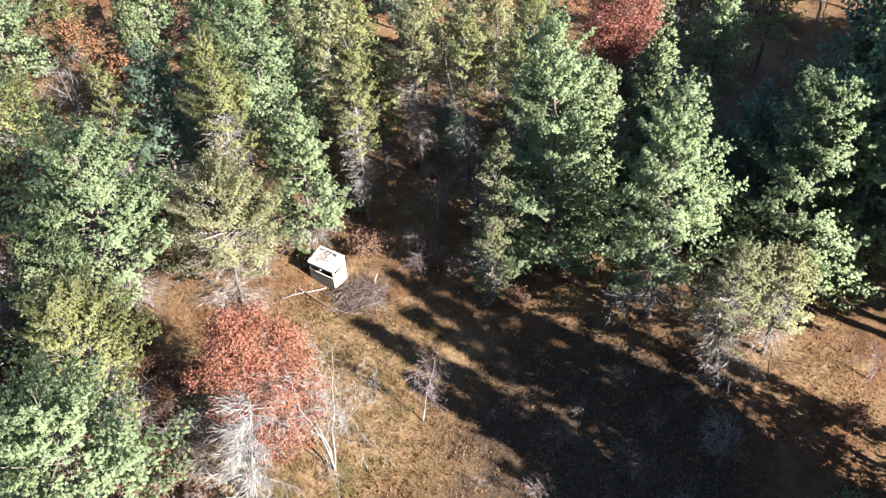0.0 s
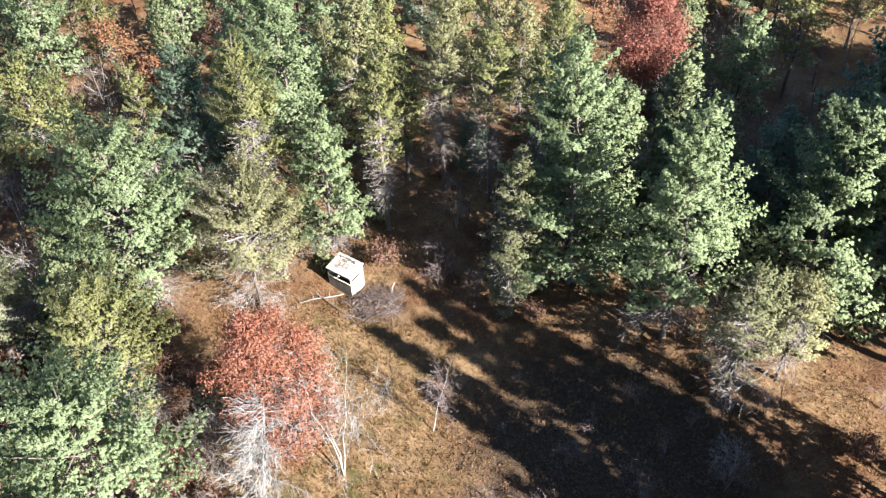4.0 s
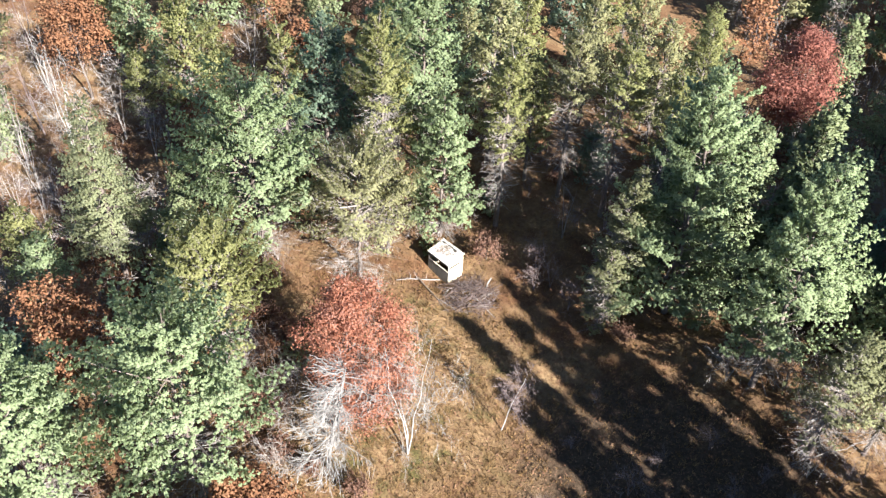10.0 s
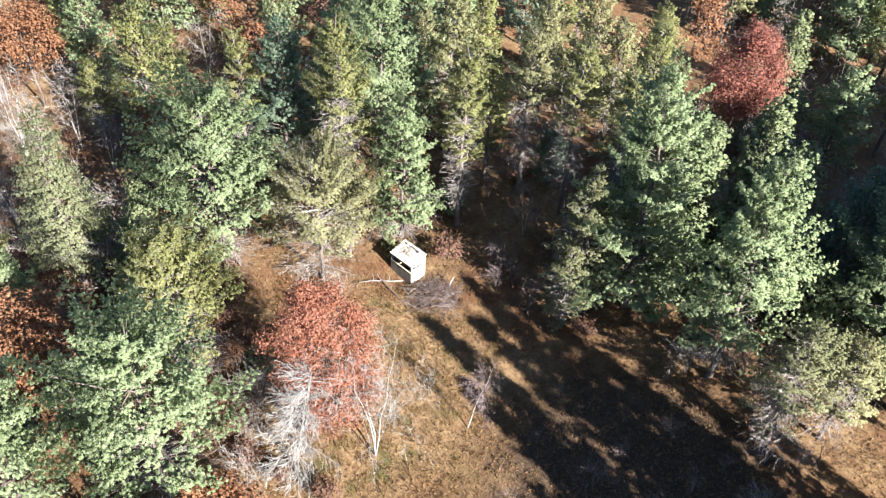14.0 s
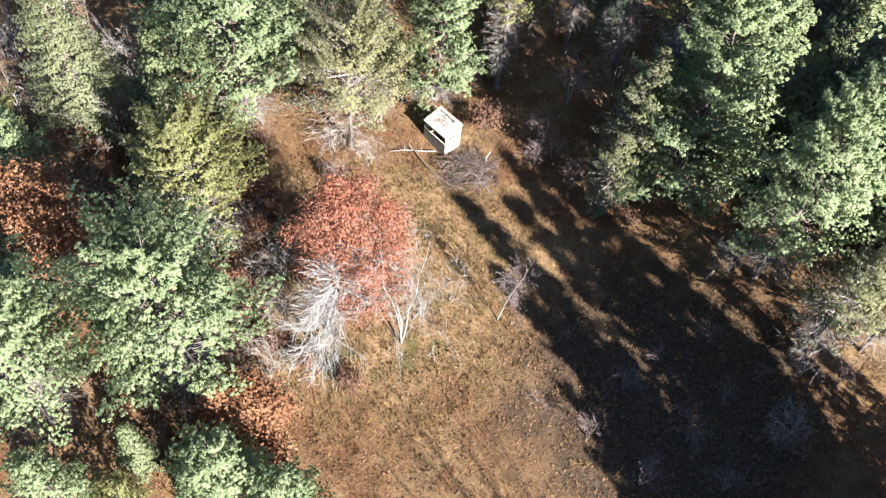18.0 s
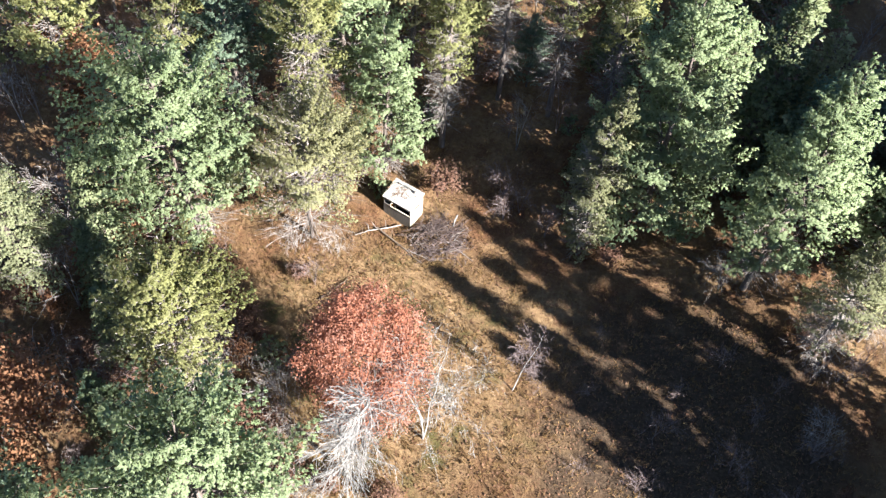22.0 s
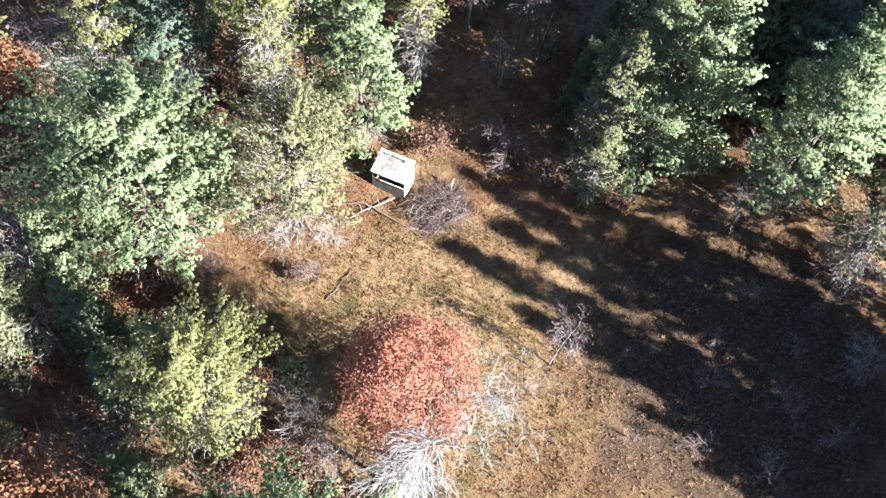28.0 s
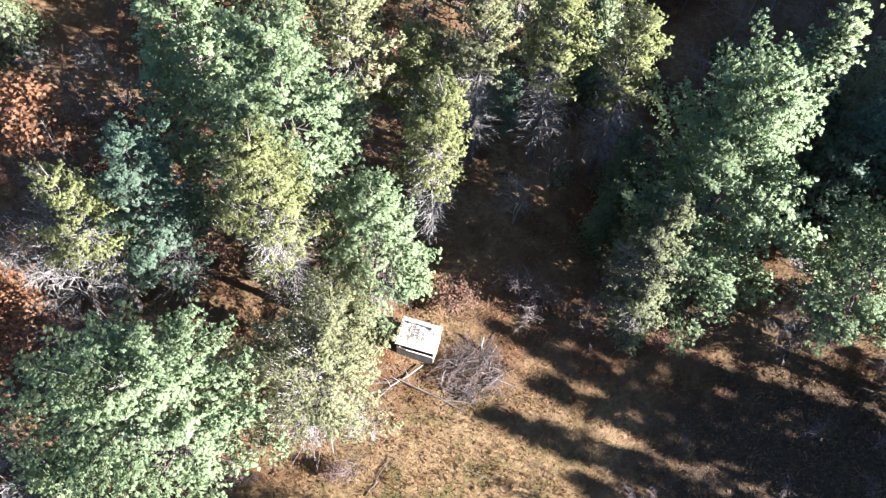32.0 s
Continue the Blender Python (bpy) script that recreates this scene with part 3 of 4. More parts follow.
def dead_conifer(name, H, R, seed):
    """A bleached dead conifer: a straight trunk with long drooping boughs, each with its fine twigs."""
    rng = np.random.default_rng(seed)
    ob = empty(name, 0, 0)
    z = np.linspace(-0.1, H, 9)
    ax = np.stack([np.cumsum(rng.normal(0, 0.05, 9)), np.cumsum(rng.normal(0, 0.05, 9)), z], -1)
    ax[:, 0] += 1.5 * (np.maximum(z, 0) / H) ** 1.2
    v, f = tube(ax, np.linspace(0.13, 0.02, 9), 7)
    arr_part("trunk", v, f, M_DEAD, ob, smooth=True)
    for i in range(92):
        u = 0.1 + 0.88 * rng.random()
        c = np.array([np.interp(u * H, z, ax[:, 0]), np.interp(u * H, z, ax[:, 1]), u * H])
        a = rng.random() * 6.28
        L = R * (0.95 - 0.5 * u) * rng.uniform(0.45, 1.3) * (1 if rng.random() < 0.75 else 0.4)
        h = np.array([math.cos(a), math.sin(a), 0.0])
        w = np.array([-h[1], h[0], 0.0]) * rng.normal(0, 0.18)
        t = np.linspace(0, 1, 6)[:, None]
        pts = c + (h * t + w * t ** 2 + np.array([0, 0, 1.0]) * (0.2 * t - rng.uniform(0.25, 0.65) * t ** 2)) * L
        pieces = [tube(pts, np.linspace(0.026, 0.009, 6) * (0.6 + 0.25 * L), 4)]
        n = int(12 * L) + 4
        s0 = rng.uniform(0.2, 1.0, n)
        o = np.stack([np.interp(s0, t[:, 0], pts[:, k]) for k in range(3)], -1)
        d = unit(h + rng.normal(0, 0.6, (n, 3)) + np.array([0, 0, -0.2]))
        ln = rng.uniform(0.25, 0.8, (n, 1))
        e = o + d * ln
        pieces.append(prisms(o, e, 0.0102, 0.007))
        pieces.append(prisms(e, e + unit(d + rng.normal(0, 0.5, (n, 3))) * ln * 0.6, 0.009, 0.006))
        v, f = join(pieces)
        arr_part("bough", v, f, M_DEAD, ob)
    return ob


def put(ob, x, y, turn=0.0, label="", category="tree", group=""):
    """Set a thing that was built at the origin down on the ground."""
    ob.location = (x, y, float(height(np.float64(x), np.float64(y))))
    ob.rotation_euler = (0, 0, radians(turn))
    return tagged(ob, label, category, group)


# ---- the trees round the clearing ----
WP = "tall white pine with pale silvery green needle plumes"
JP = "yellow-green jack pine with sparse needles and grey dead twigs"
put(pine("white_pine", 19.0, 5.3, 0.1, 11, M_WHITE_PINE, dense=1.3, lobes=1.0, lean=(-0.8, 0.8)), 6.0, 43.2, 0, "very tall silvery green white pine beside the shaded clearing", group="white pines")
put(pine("white_pine", 17.2, 3.9, 0.22, 12, dense=1.25, lobes=0.8), 11.8, 37.7, 40, "tall silvery green white pine growing close beside a larger one", group="white pines")
put(pine("white_pine", 14.4, 5.2, 0.22, 13, lobes=0.3, dome=2.2), -22.8, 39.6, 10, "broad rounded white pine with silvery green needles", group="white pines")
put(pine("white_pine", 12.6, 3.3, 0.14, 14), -11.3, 46.4, 70, "bushy white pine standing close behind the box blind", group="white pines")
put(pine("white_pine", 18.8, 4.2, 0.35, 15, lobes=0.4), -14.2, 50.8, 30, WP, group="white pines")
put(pine("white_pine", 15.6, 2.9, 0.3, 16, M_SHADE_BLUE_PINE, lobes=0.4), -21.4, 49.5, 0, "dark blue-green white pine half in shade", group="white pines")
put(pine("white_pine", 16.4, 4.9, 0.4, 17, lobes=0.35, dome=1.6), -17.2, 20.0, 0, "broad sunlit white pine with bright silvery green plumes", group="white pines")
put(pine("white_pine", 14.5, 4.2, 0.3, 18), -24.2, 16.8, 55, WP, group="white pines")
put(pine("balsam_fir", 16.0, 3.3, 0.3, 19, M_FIR, "spruce"), -30.5, 34.2, 0, "pointed pale green fir with dense layered branches", group="firs")
put(pine("white_pine", 17.4, 4.7, 0.12, 20, lobes=0.8), 20.6, 39.2, 0, WP, group="white pines")
put(pine("jack_pine", 12.5, 3.8, 0.36, 31, M_JACK, "jack", 1.3, dead=0.7, dome=2.0), -20.5, 29.0, 0, "bushy yellow-green jack pine beside the clearing", group="jack pines")
put(pine("jack_pine", 10.4, 5.0, 0.36, 32, M_JACK_DULL, "jack", 0.8, dead=0.6, dome=2.0), -15.6, 40.2, 0, "sparse olive jack pine with a pale bare trunk", group="jack pines")
put(pine("jack_pine", 8.6, 3.1, 0.3, 33, M_JACK_DULL, "jack", 0.8, dead=0.5, dome=1.8), -14.4, 43.0, 0, "sparse olive jack pine leaning over the box blind", group="jack pines")
put(pine("jack_pine", 18.2, 2.7, 0.42, 34, M_JACK, "jack", 1.2, dead=1.3), -16.0, 46.8, 0, "tall yellow-green jack pine with dead inner twigs", group="jack pines")
put(pine("jack_pine", 14.8, 2.2, 0.42, 35, M_JACK, "jack", 1.2, dead=0.7), -24.6, 49.3, 0, JP, group="jack pines")
put(pine("jack_pine", 16.4, 2.1, 0.42, 36, M_JACK, "jack", 1.2, dead=0.7), -7.5, 49.1, 0, JP, group="jack pines")
TJ = "tall yellow-green jack pine on a clear dark stem"
put(pine("jack_pine", 15.4, 2.7, 0.55, 41, M_JACK, "jack", 1.1, dead=0.6), 0.3, 53.0, 0, TJ, group="jack pines")
put(pine("jack_pine", 14.6, 2.5, 0.52, 42, M_JACK, "jack", 1.1, dead=0.6), 3.8, 51.4, 40, TJ, group="jack pines")
put(pine("jack_pine", 15.2, 2.4, 0.55, 43, M_JACK_DULL, "jack", 1.1, dead=0.6), -3.4, 54.2, 90, TJ, group="jack pines")
put(pine("jack_pine", 14.6, 2.3, 0.35, 44, M_JACK, "jack", 1.1, dead=0.5), 5.7, 58.2, 10, JP, group="jack pines")
put(pine("jack_pine", 10.4, 3.0, 0.35, 37, M_OLIVE, "jack", 0.9, dead=1.4), 15.0, 33.2, 0, "grey-green jack pine with a pale trunk and dead twigs", group="jack pines")
put(pine("jack_pine", 9.0, 2.6, 0.3, 38, M_JACK_DULL, "jack", 1.2), 18.4, 34.4, 0, JP, group="jack pines")
put(pine("spruce", 12.5, 2.6, 0.12, 39, M_OLIVE, "jack", 0.9, dead=0.7), 2.0, 41.9, 0, "thin olive spruce beside a big pine", group="spruces")
put(pine("spruce", 7.4, 1.9, 0.08, 40, M_OLIVE, "jack", 0.9, dead=0.7), 1.6, 40.4, 0, "small sparse olive spruce at the edge of the clearing", group="spruces")
put(leaf_tree("red_maple", 11.6, 3.3, 51, M_RED, per=13, size=0.105, blur=0.22, fill=0.3, kids=10, rise=0.8, r0=0.13, low=0.1, crown=(0.5, 0.47)), -11.2, 28.1, 0, "rounded maple full of salmon red autumn leaves", group="maples")
put(leaf_tree("red_maple", 13.0, 3.3, 55, M_CRIMSON, per=10, size=0.15, kids=9, fill=0.3, rise=0.9, r0=0.13, low=0.3, crown=(0.71, 0.28)), 13.2, 63.0, 0, "round maple with faded crimson autumn leaves", group="maples")
put(leaf_tree("oak", 9.5, 2.8, 56, M_OAK, per=4, size=0.18, kids=7, rise=0.8, r0=0.12, low=0.2), -27.7, 25.2, 0, "rusty brown oak with thinning autumn leaves", group="oaks")
put(leaf_tree("oak", 6.4, 2.6, 57, M_OAK, per=6, size=0.17, kids=7, rise=0.8, r0=0.1, low=0.1), -13.9, 18.6, 0, "low bushy oak with bright orange leaves", group="oaks")
put(leaf_tree("oak", 7.5, 2.0, 58, M_OAK, per=5, size=0.18, kids=6, rise=0.8, r0=0.1, low=0.15), -33.6, 51.6, 0, "small rusty orange oak among pines", group="oaks")
put(leaf_tree("oak", 10.0, 3.4, 59, M_OAK, per=4, size=0.2, kids=8, rise=0.8, r0=0.12, low=0.2), -47.0, 55.5, 0, "spreading rusty orange oak at the forest edge", group="oaks")
put(leaf_tree("oak", 8.8, 2.4, 60, M_OAK, per=4, size=0.18, kids=6, rise=0.8, r0=0.1, low=0.15), -30.0, 47.6, 0, "rusty brown oak beside a white pine", group="oaks")
put(dead_conifer("dead_tree", 9.4, 2.3, 52), -12.1, 24.6, 0, "bleached dead conifer with drooping silver boughs", category="dead tree")
put(bare_tree("birch", 9.4, 3.7, 53, M_DEAD, M_BIRCH, True, stems=3, kids=9, levels=4, r0=0.046, slim=0.6, wig=0.42, rise=0.8, rmin=0.006, fork=0.5, low=0.32, lean=(0.9, 0.2)), -8.0, 26.9, 120, "leafless white birch with three forked stems", group="birches")
put(bare_tree("birch_sapling", 5.3, 1.25, 54, M_BROWN_TWIG, M_BIRCH, True, kids=8, levels=4, r0=0.045, slim=0.42, wig=0.15, rise=1.1, rmin=0.0065, lean=(1.0, 0.5)), -3.0, 30.0, 0, "slim leaning leafless birch sapling in the meadow", group="birches")
put(bare_tree("birch", 9.0, 2.6, 61, M_DEAD, M_BIRCH, False, stems=4, kids=9, levels=3, r0=0.05, wig=0.3, rmin=0.008), -43.5, 47.5, 0, "clump of leafless white birches", group="birches")
put(bare_tree("birch", 8.5, 2.4, 62, M_DEAD, M_BIRCH, False, stems=3, kids=9, levels=3, r0=0.05, wig=0.3, rmin=0.008), -40.0, 46.0, 0, "clump of leafless white birches", group="birches")

# ---- background trees: built once, then set out again ----
far_white = [pine("white_pine", 16.0, 4.2, 0.15, 101 + i, m, dense=0.9, needle=0.32, far=True) for i, m in enumerate((M_WHITE_PINE, M_SHADE_BLUE_PINE, M_WHITE_PINE))]
far_jack = [pine("jack_pine", 14.0, 3.1, 0.25, 111 + i, m, "jack", 1.1, 0.31, far=True) for i, m in enumerate((M_JACK, M_JACK_DULL, M_JACK))]
far_dark = [pine("spruce", 13.0, 2.8, 0.08, 121, M_DARK, "spruce", 0.32, 0.38, far=True)]
far_bare = [bare_tree("bare_tree", 8.5, 2.6, 131 + i, m, kids=5, levels=3, r0=0.08, stems=2) for i, m in enumerate((M_TWIG, M_BROWN_TWIG))]
far_oak = [leaf_tree("oak", 9.0, 2.6, 141 + i, m, per=4, size=0.26, kids=6, levels=3, r0=0.1) for i, m in enumerate((M_OAK, M_PALE_RED))]
FAR_LABELS = {"white_pine": "tall white pine deep in the forest", "jack_pine": "slender yellow-green jack pine in the forest", "spruce": "dark green spruce in the forest",
              "bare_tree": "leafless grey broadleaf tree in the forest", "oak": "rusty leaved oak in the forest"}
FAR_GROUPS = {"white_pine": "white pines", "jack_pine": "jack pines", "spruce": "spruces", "bare_tree": "bare trees", "oak": "oaks"}
used = set()


def forest(kind, x, y, size, turn):
    name = kind.name.split(".")[0]
    if kind.name not in used:
        used.add(kind.name)
        put(kind, x, y, turn)
        kind.scale = (size, size, size)
        ob = kind
    else:
        z = float(height(np.float64(x), np.float64(y)))
        ob = copy_thing(kind, Matrix.Translation((x, y, z)) @ Matrix.Rotation(radians(turn), 4, "Z") @ Matrix.Scale(size / kind.scale[0], 4))
    return tagged(ob, FAR_LABELS[name], "tree", FAR_GROUPS[name])


# trees told apart, plus some added to darken shaded gaps: (kind, x, y, height)
for kind, x, y, size in ((far_jack[0], -32.6, 49.6, 15 / 14), (far_jack[0], -39.0, 52.0, 0.6), (far_jack[0], -6.5, 55.8, 0.85),
                         (far_bare[0], -0.5, 60.0, 1.0), (far_jack[2], 2.2, 66.0, 0.5), (far_dark[0], 2.4, 46.6, 0.5), (far_bare[1], 0.8, 51.0, 0.7), (far_bare[0], -2.2, 49.0, 0.6), (far_white[1], -1.2, 55.8, 0.4), (far_dark[0], 4.6, 49.4, 0.55), (far_white[1], 14.5, 44.5, 0.7), (far_dark[0], 9.0, 46.8, 1.1), (far_dark[0], 13.0, 48.0, 1.2), (far_bare[0], -51.0, 55.0, 1.0), (far_bare[1], -47.5, 49.0, 1.0), (far_jack[1], -53.5, 52.0, 1.0), (far_bare[0], -45.5, 44.0, 0.9), (far_dark[0], -49.0, 46.0, 0.8), (far_jack[0], -3.8, 85.0, 0.8), (far_jack[2], -1.0, 80.0, 0.7), (far_dark[0], -26.6, 34.6, 0.62), (far_dark[0], -25.0, 31.0, 0.55), (far_dark[0], -28.0, 38.6, 0.65), (far_dark[0], -24.0, 33.4, 0.4), (far_dark[0], -24.6, 26.6, 0.5), (far_white[0], -12.8, 14.8, 0.65), (far_white[2], -9.9, 14.6, 0.55), (far_jack[0], -17.2, 13.0, 0.5), (far_white[2], -20.4, 12.6, 0.5),
                         (far_dark[0], -15.6, 15.6, 0.35), (far_dark[0], -18.6, 16.0, 0.4), (far_jack[1], 3.0, 64.0, 0.85), (far_jack[2], 6.4, 66.5, 0.8), (far_jack[1], 0.8, 68.5, 0.9),
                         (far_dark[0], 16.8, 66.0, 1.05), (far_white[0], 21.5, 63.0, 0.7), (far_dark[0], 24.9, 46.0, 1.25), (far_white[1], 19.4, 46.0, 0.75),
                         (far_jack[0], -34.5, 31.0, 0.66), (far_white[2], -31.5, 28.8, 0.55), (far_bare[1], -29.0, 53.0, 0.8), (far_bare[0], -36.5, 48.5, 0.7),
                         (far_jack[1], -10.0, 57.0, 1.1), (far_white[0], -18.0, 57.0, 1.0),
                         (far_white[2], 25.0, 40.6, 1.25), (far_white[1], 28.0, 44.5, 1.25), (far_jack[1], 15.6, 47.5, 0.9), (far_white[1], -28.5, 21.5, 0.6), (far_dark[0], -30.5, 26.0, 0.6), (far_dark[0], 5.0, 57.0, 0.8)):
    forest(kind, x, y, size, (x * 37 + y * 11) % 360)

# the forest behind and beside, set out by chance with gaps for glades
frng = np.random.default_rng(2024)
taken = [(o.location.x, o.location.y) for o in scene.objects if o.type == "EMPTY" and o.parent is None and abs(o.location.x) + o.location.y > 1]


def room(x, y, gap):
    return all((x - a) ** 2 + (y - b) ** 2 > gap * gap for a, b in taken)


def open_land(x, y):
    glade = ((x - 2) / 5.5) ** 2 + ((y - 83) / 14) ** 2 < 1
    maple = (x - 12.6) ** 2 + (y - 60) ** 2 < 30 or 7 < x < 13 and 52 < y < 62
    strip = ((x - 15) / 7) ** 2 + ((y - 56) / 3.5) ** 2 < 1
    meadow = x * 0.616 + y * 0.788 < 24 and x > -12 and y < 40
    clearing = -24 < x < 14 and 18 < y < 46
    gloom = -6 < x < 12 and y < 61
    return glade or maple or strip or meadow or clearing or gloom


for _ in range(2600):
    x, y = frng.uniform(-78, 60), frng.uniform(20, 122)
    if y < 50 and -36 < x < 22 or x > 20 and y < 43 or x < -30 and y < 14 or open_land(x, y) or abs(x + 8) > 24 + 0.62 * y:
        continue
    if not room(x, y, 3.7 if x > 12 else 4.6 if y < 75 else 5.2):
        continue
    taken.append((x, y))
    c = frng.random()
    if x > -6 and y < 75 and c > 0.86:
        c = 0.3
    if x < -33 and y < 52:
        c = 0.8
    # tall pines past x 27 are added to cast shade behind the big pines
    if x > 12 and y < 80:
        c = 0.5 if x > 27 and y < 50 else 0.8 if c < 0.7 or y < 66 else 0.3
    if -9 < x < 12 and y < 76:
        c = 0.3 if c < 0.62 else 0.8
    kind = (far_jack if c < 0.4 else far_white if c < 0.6 else far_dark if c < 0.68 else far_bare if c < 0.86 else far_oak)
    kind = kind[int(frng.random() * len(kind))]
    forest(kind, x, y, frng.uniform(1.0, 1.3) if x > 27 and y < 50 else frng.uniform(0.62, 1.05), frng.random() * 360)

# the stand whose long shadows lie across the meadow
shade = [pine("jack_pine", 20.0, 1.25, 0.3, 151 + i, M_JACK_DULL, "jack", 0.8, 0.42, far=True, dead=0.5) for i in range(2)]
# (place across the sun's way, place along it, height)
# unseen trees; those past 44 across are added to shade the gap between pines
for i, (across, along, tall) in enumerate(((22.0, 9.0, 15), (23.9, 7.5, 20), (25.6, 7.0, 23), (28.0, 6.5, 22), (30.2, 6.2, 23.5), (32.4, 7.5, 20),
                                           (31.6, 13.0, 25.5), (29.2, 17.0, 26), (24.8, 11.0, 18), (10.8, 3.0, 15), (12.4, 5.5, 18), (14.0, 4.0, 16), (16.2, 5.0, 14), (45.5, 5.0, 27), (48.0, 4.5, 28), 
                                           (44.2, 10.0, 30), (47.0, 11.0, 31), (49.5, 10.0, 31), (34.8, 6.0, 15), (36.6, 9.0, 14))):
    leafless = across < 20
    forest(far_bare[i % 2] if leafless else shade[i % 2], 0.616 * across + 0.788 * along, 0.788 * across - 0.616 * along, tall / (10 if leafless else 20), i * 67 % 360)
# unseen trees added behind the stand to block low sky light from the meadow
srng = np.random.default_rng(88)
for i in range(46):
    across, along = srng.uniform(23.5, 32.5), 25 + 1.1 * i
    forest((shade[i % 2], far_white[i % 3])[i % 3 == 0], 0.616 * across + 0.788 * along, 0.788 * across - 0.616 * along, srng.uniform(0.9, 1.1) * (1.0 if i % 3 else 1.2), i * 83 % 360)
# low unseen pines added to shade the ground in front of the stand
for i in range(8):
    across, along = 22.0 + 1.5 * i, 6.8 + 1.5 * (i % 2)
    forest(far_white[i % 3], 0.616 * across + 0.788 * along, 0.788 * across - 0.616 * along, 0.72 + 0.07 * (i % 3), i * 49)
# two unseen spruces added to close the light gap below the stand's crowns
for i, (across, along) in enumerate(((27.5, 10.5), (31.0, 11.5))):
    forest(far_dark[0], 0.616 * across + 0.788 * along, 0.788 * across - 0.616 * along, 0.8, i * 67 % 360)
# unseen tall pines added on the right to shade the open ground beyond
for i, (across, along, size) in enumerate(((51.5, 9.0, 1.6), (54.5, 9.0, 1.7), (53.0, 15.0, 1.8), (57.0, 8.0, 1.6), (60.0, 9.0, 1.6), (63.0, 7.0, 1.6), (66.0, 9.0, 1.6), (69.0, 8.0, 1.6), (72.0, 7.0, 1.6), (75.0, 9.0, 1.6), (78.0, 8.0, 1.6), (81.0, 7.0, 1.6))):
    forest(far_dark[0] if size < 1.5 else far_white[0], 0.616 * across + 0.788 * along, 0.788 * across - 0.616 * along, size, i * 67 % 360)


# ---- undergrowth ----
def set_out(first, label, group, category, spots):
    for i, (x, y, size, turn) in enumerate(spots):
        z = float(height(np.float64(x), np.float64(y)))
        if i == 0:
            ob = first
            put(ob, x, y, turn)
            ob.scale = (size, size, size)
            s0 = size
        else:
            ob = copy_thing(first, Matrix.Translation((x, y, z)) @ Matrix.Rotation(radians(turn), 4, "Z") @ Matrix.Scale(size / s0, 4))
        tagged(ob, label, category, group)


def scatter(n, rng, inside, gap=1.2, sizes=(0.7, 1.3)):
    out = []
    while len(out) < n:
        x, y = rng.uniform(-45, 26), rng.uniform(14, 75)
        if inside(x, y) and all((x - a) ** 2 + (y - b) ** 2 > gap * gap for a, b, *_ in out):
            out.append((x, y, rng.uniform(*sizes), rng.random() * 360))
    return out


urng = np.random.default_rng(9)
in_wood = lambda x, y: not (-13 < x < 14 and y < 40) and (x + 9.9) ** 2 + (y - 42.5) ** 2 > 9
set_out(bare_tree("bare_shrub", 1.9, 1.1, 201, M_BROWN_TWIG, kids=3, levels=3, stems=5, r0=0.02), "leafless purple-brown shrub on the forest floor", "bare shrubs", "shrub",
        [(-3.4, 44.0, 1.4, 0), (-3.3, 42.4, 1.0, 80), (-2.2, 43.2, 1.1, 180), (1.6, 40.0, 1.0, 10), (9.3, 32.0, 0.8, 30), (1.3, 29.8, 0.5, 60), (4.9, 27.5, 1.1, 200), (8.8, 25.6, 1.2, 140), (3.4, 24.2, 0.9, 20), (6.4, 29.8, 0.6, 75), (10.6, 28.6, 0.8, 110), (12.4, 30.6, 0.7, 250), (2.2, 33.4, 0.5, 310), (11.0, 23.4, 1.0, 40), (0.4, 25.4, 0.6, 190), (6.6, 22.4, 1.1, 300), (13.6, 26.4, 1.0, 15), (-19.6, 31.2, 1.2, 0)]
        + scatter(60, urng, in_wood))
set_out(bare_tree("dead_shrub", 2.2, 1.5, 202, M_TWIG, kids=4, levels=3, stems=6, r0=0.022), "tangled grey dead brush on the forest floor", "dead brush", "shrub",
        [(12.6, 40.0, 1.4, 0), (10.2, 37.6, 1.2, 50), (14.0, 38.6, 1.3, 100), (15.0, 31.8, 1.0, 30), (-13.8, 39.0, 0.9, 30), (-16.5, 39.4, 0.9, 80), (-18.8, 30.4, 1.2, 80), (-15.8, 28.2, 1.2, 10), (-15.0, 26.4, 1.0, 70), (-16.2, 30.0, 0.9, 140), (-26.5, 52.0, 2.0, 0)]
        + scatter(44, urng, in_wood))
set_out(leaf_tree("oak_shrub", 1.7, 1.0, 203, M_PALE_RED, per=3, size=0.12, blur=0.15, kids=4, levels=3, stems=3, r0=0.02), "low shrub with faded pinkish brown leaves", "oak shrubs", "shrub",
        [(-7.3, 44.8, 1.3, 0), (3.2, 39.4, 0.9, 40), (-23.5, 38.0, 1.6, 0), (-22.6, 34.2, 1.7, 90), (-18.4, 27.2, 1.3, 50), (-17.2, 25.6, 1.2, 150), (-19.5, 26.0, 1.3, 250), (-16.4, 27.4, 1.0, 20), (-15.2, 24.2, 1.1, 120), (-18.0, 32.0, 1.0, 200), (-20.6, 34.6, 1.2, 310), (-9.9, 23.4, 0.9, 40), (-19.8, 51.0, 1.4, 0)]
        + scatter(50, urng, in_wood))
by_pine = lambda x, y: min((x + 22.8) ** 2 + (y - 38.5) ** 2, (x + 16.8) ** 2 + (y - 19.9) ** 2, (x + 30.5) ** 2 + (y - 34) ** 2, (x + 20.4) ** 2 + (y - 29.8) ** 2) < 16
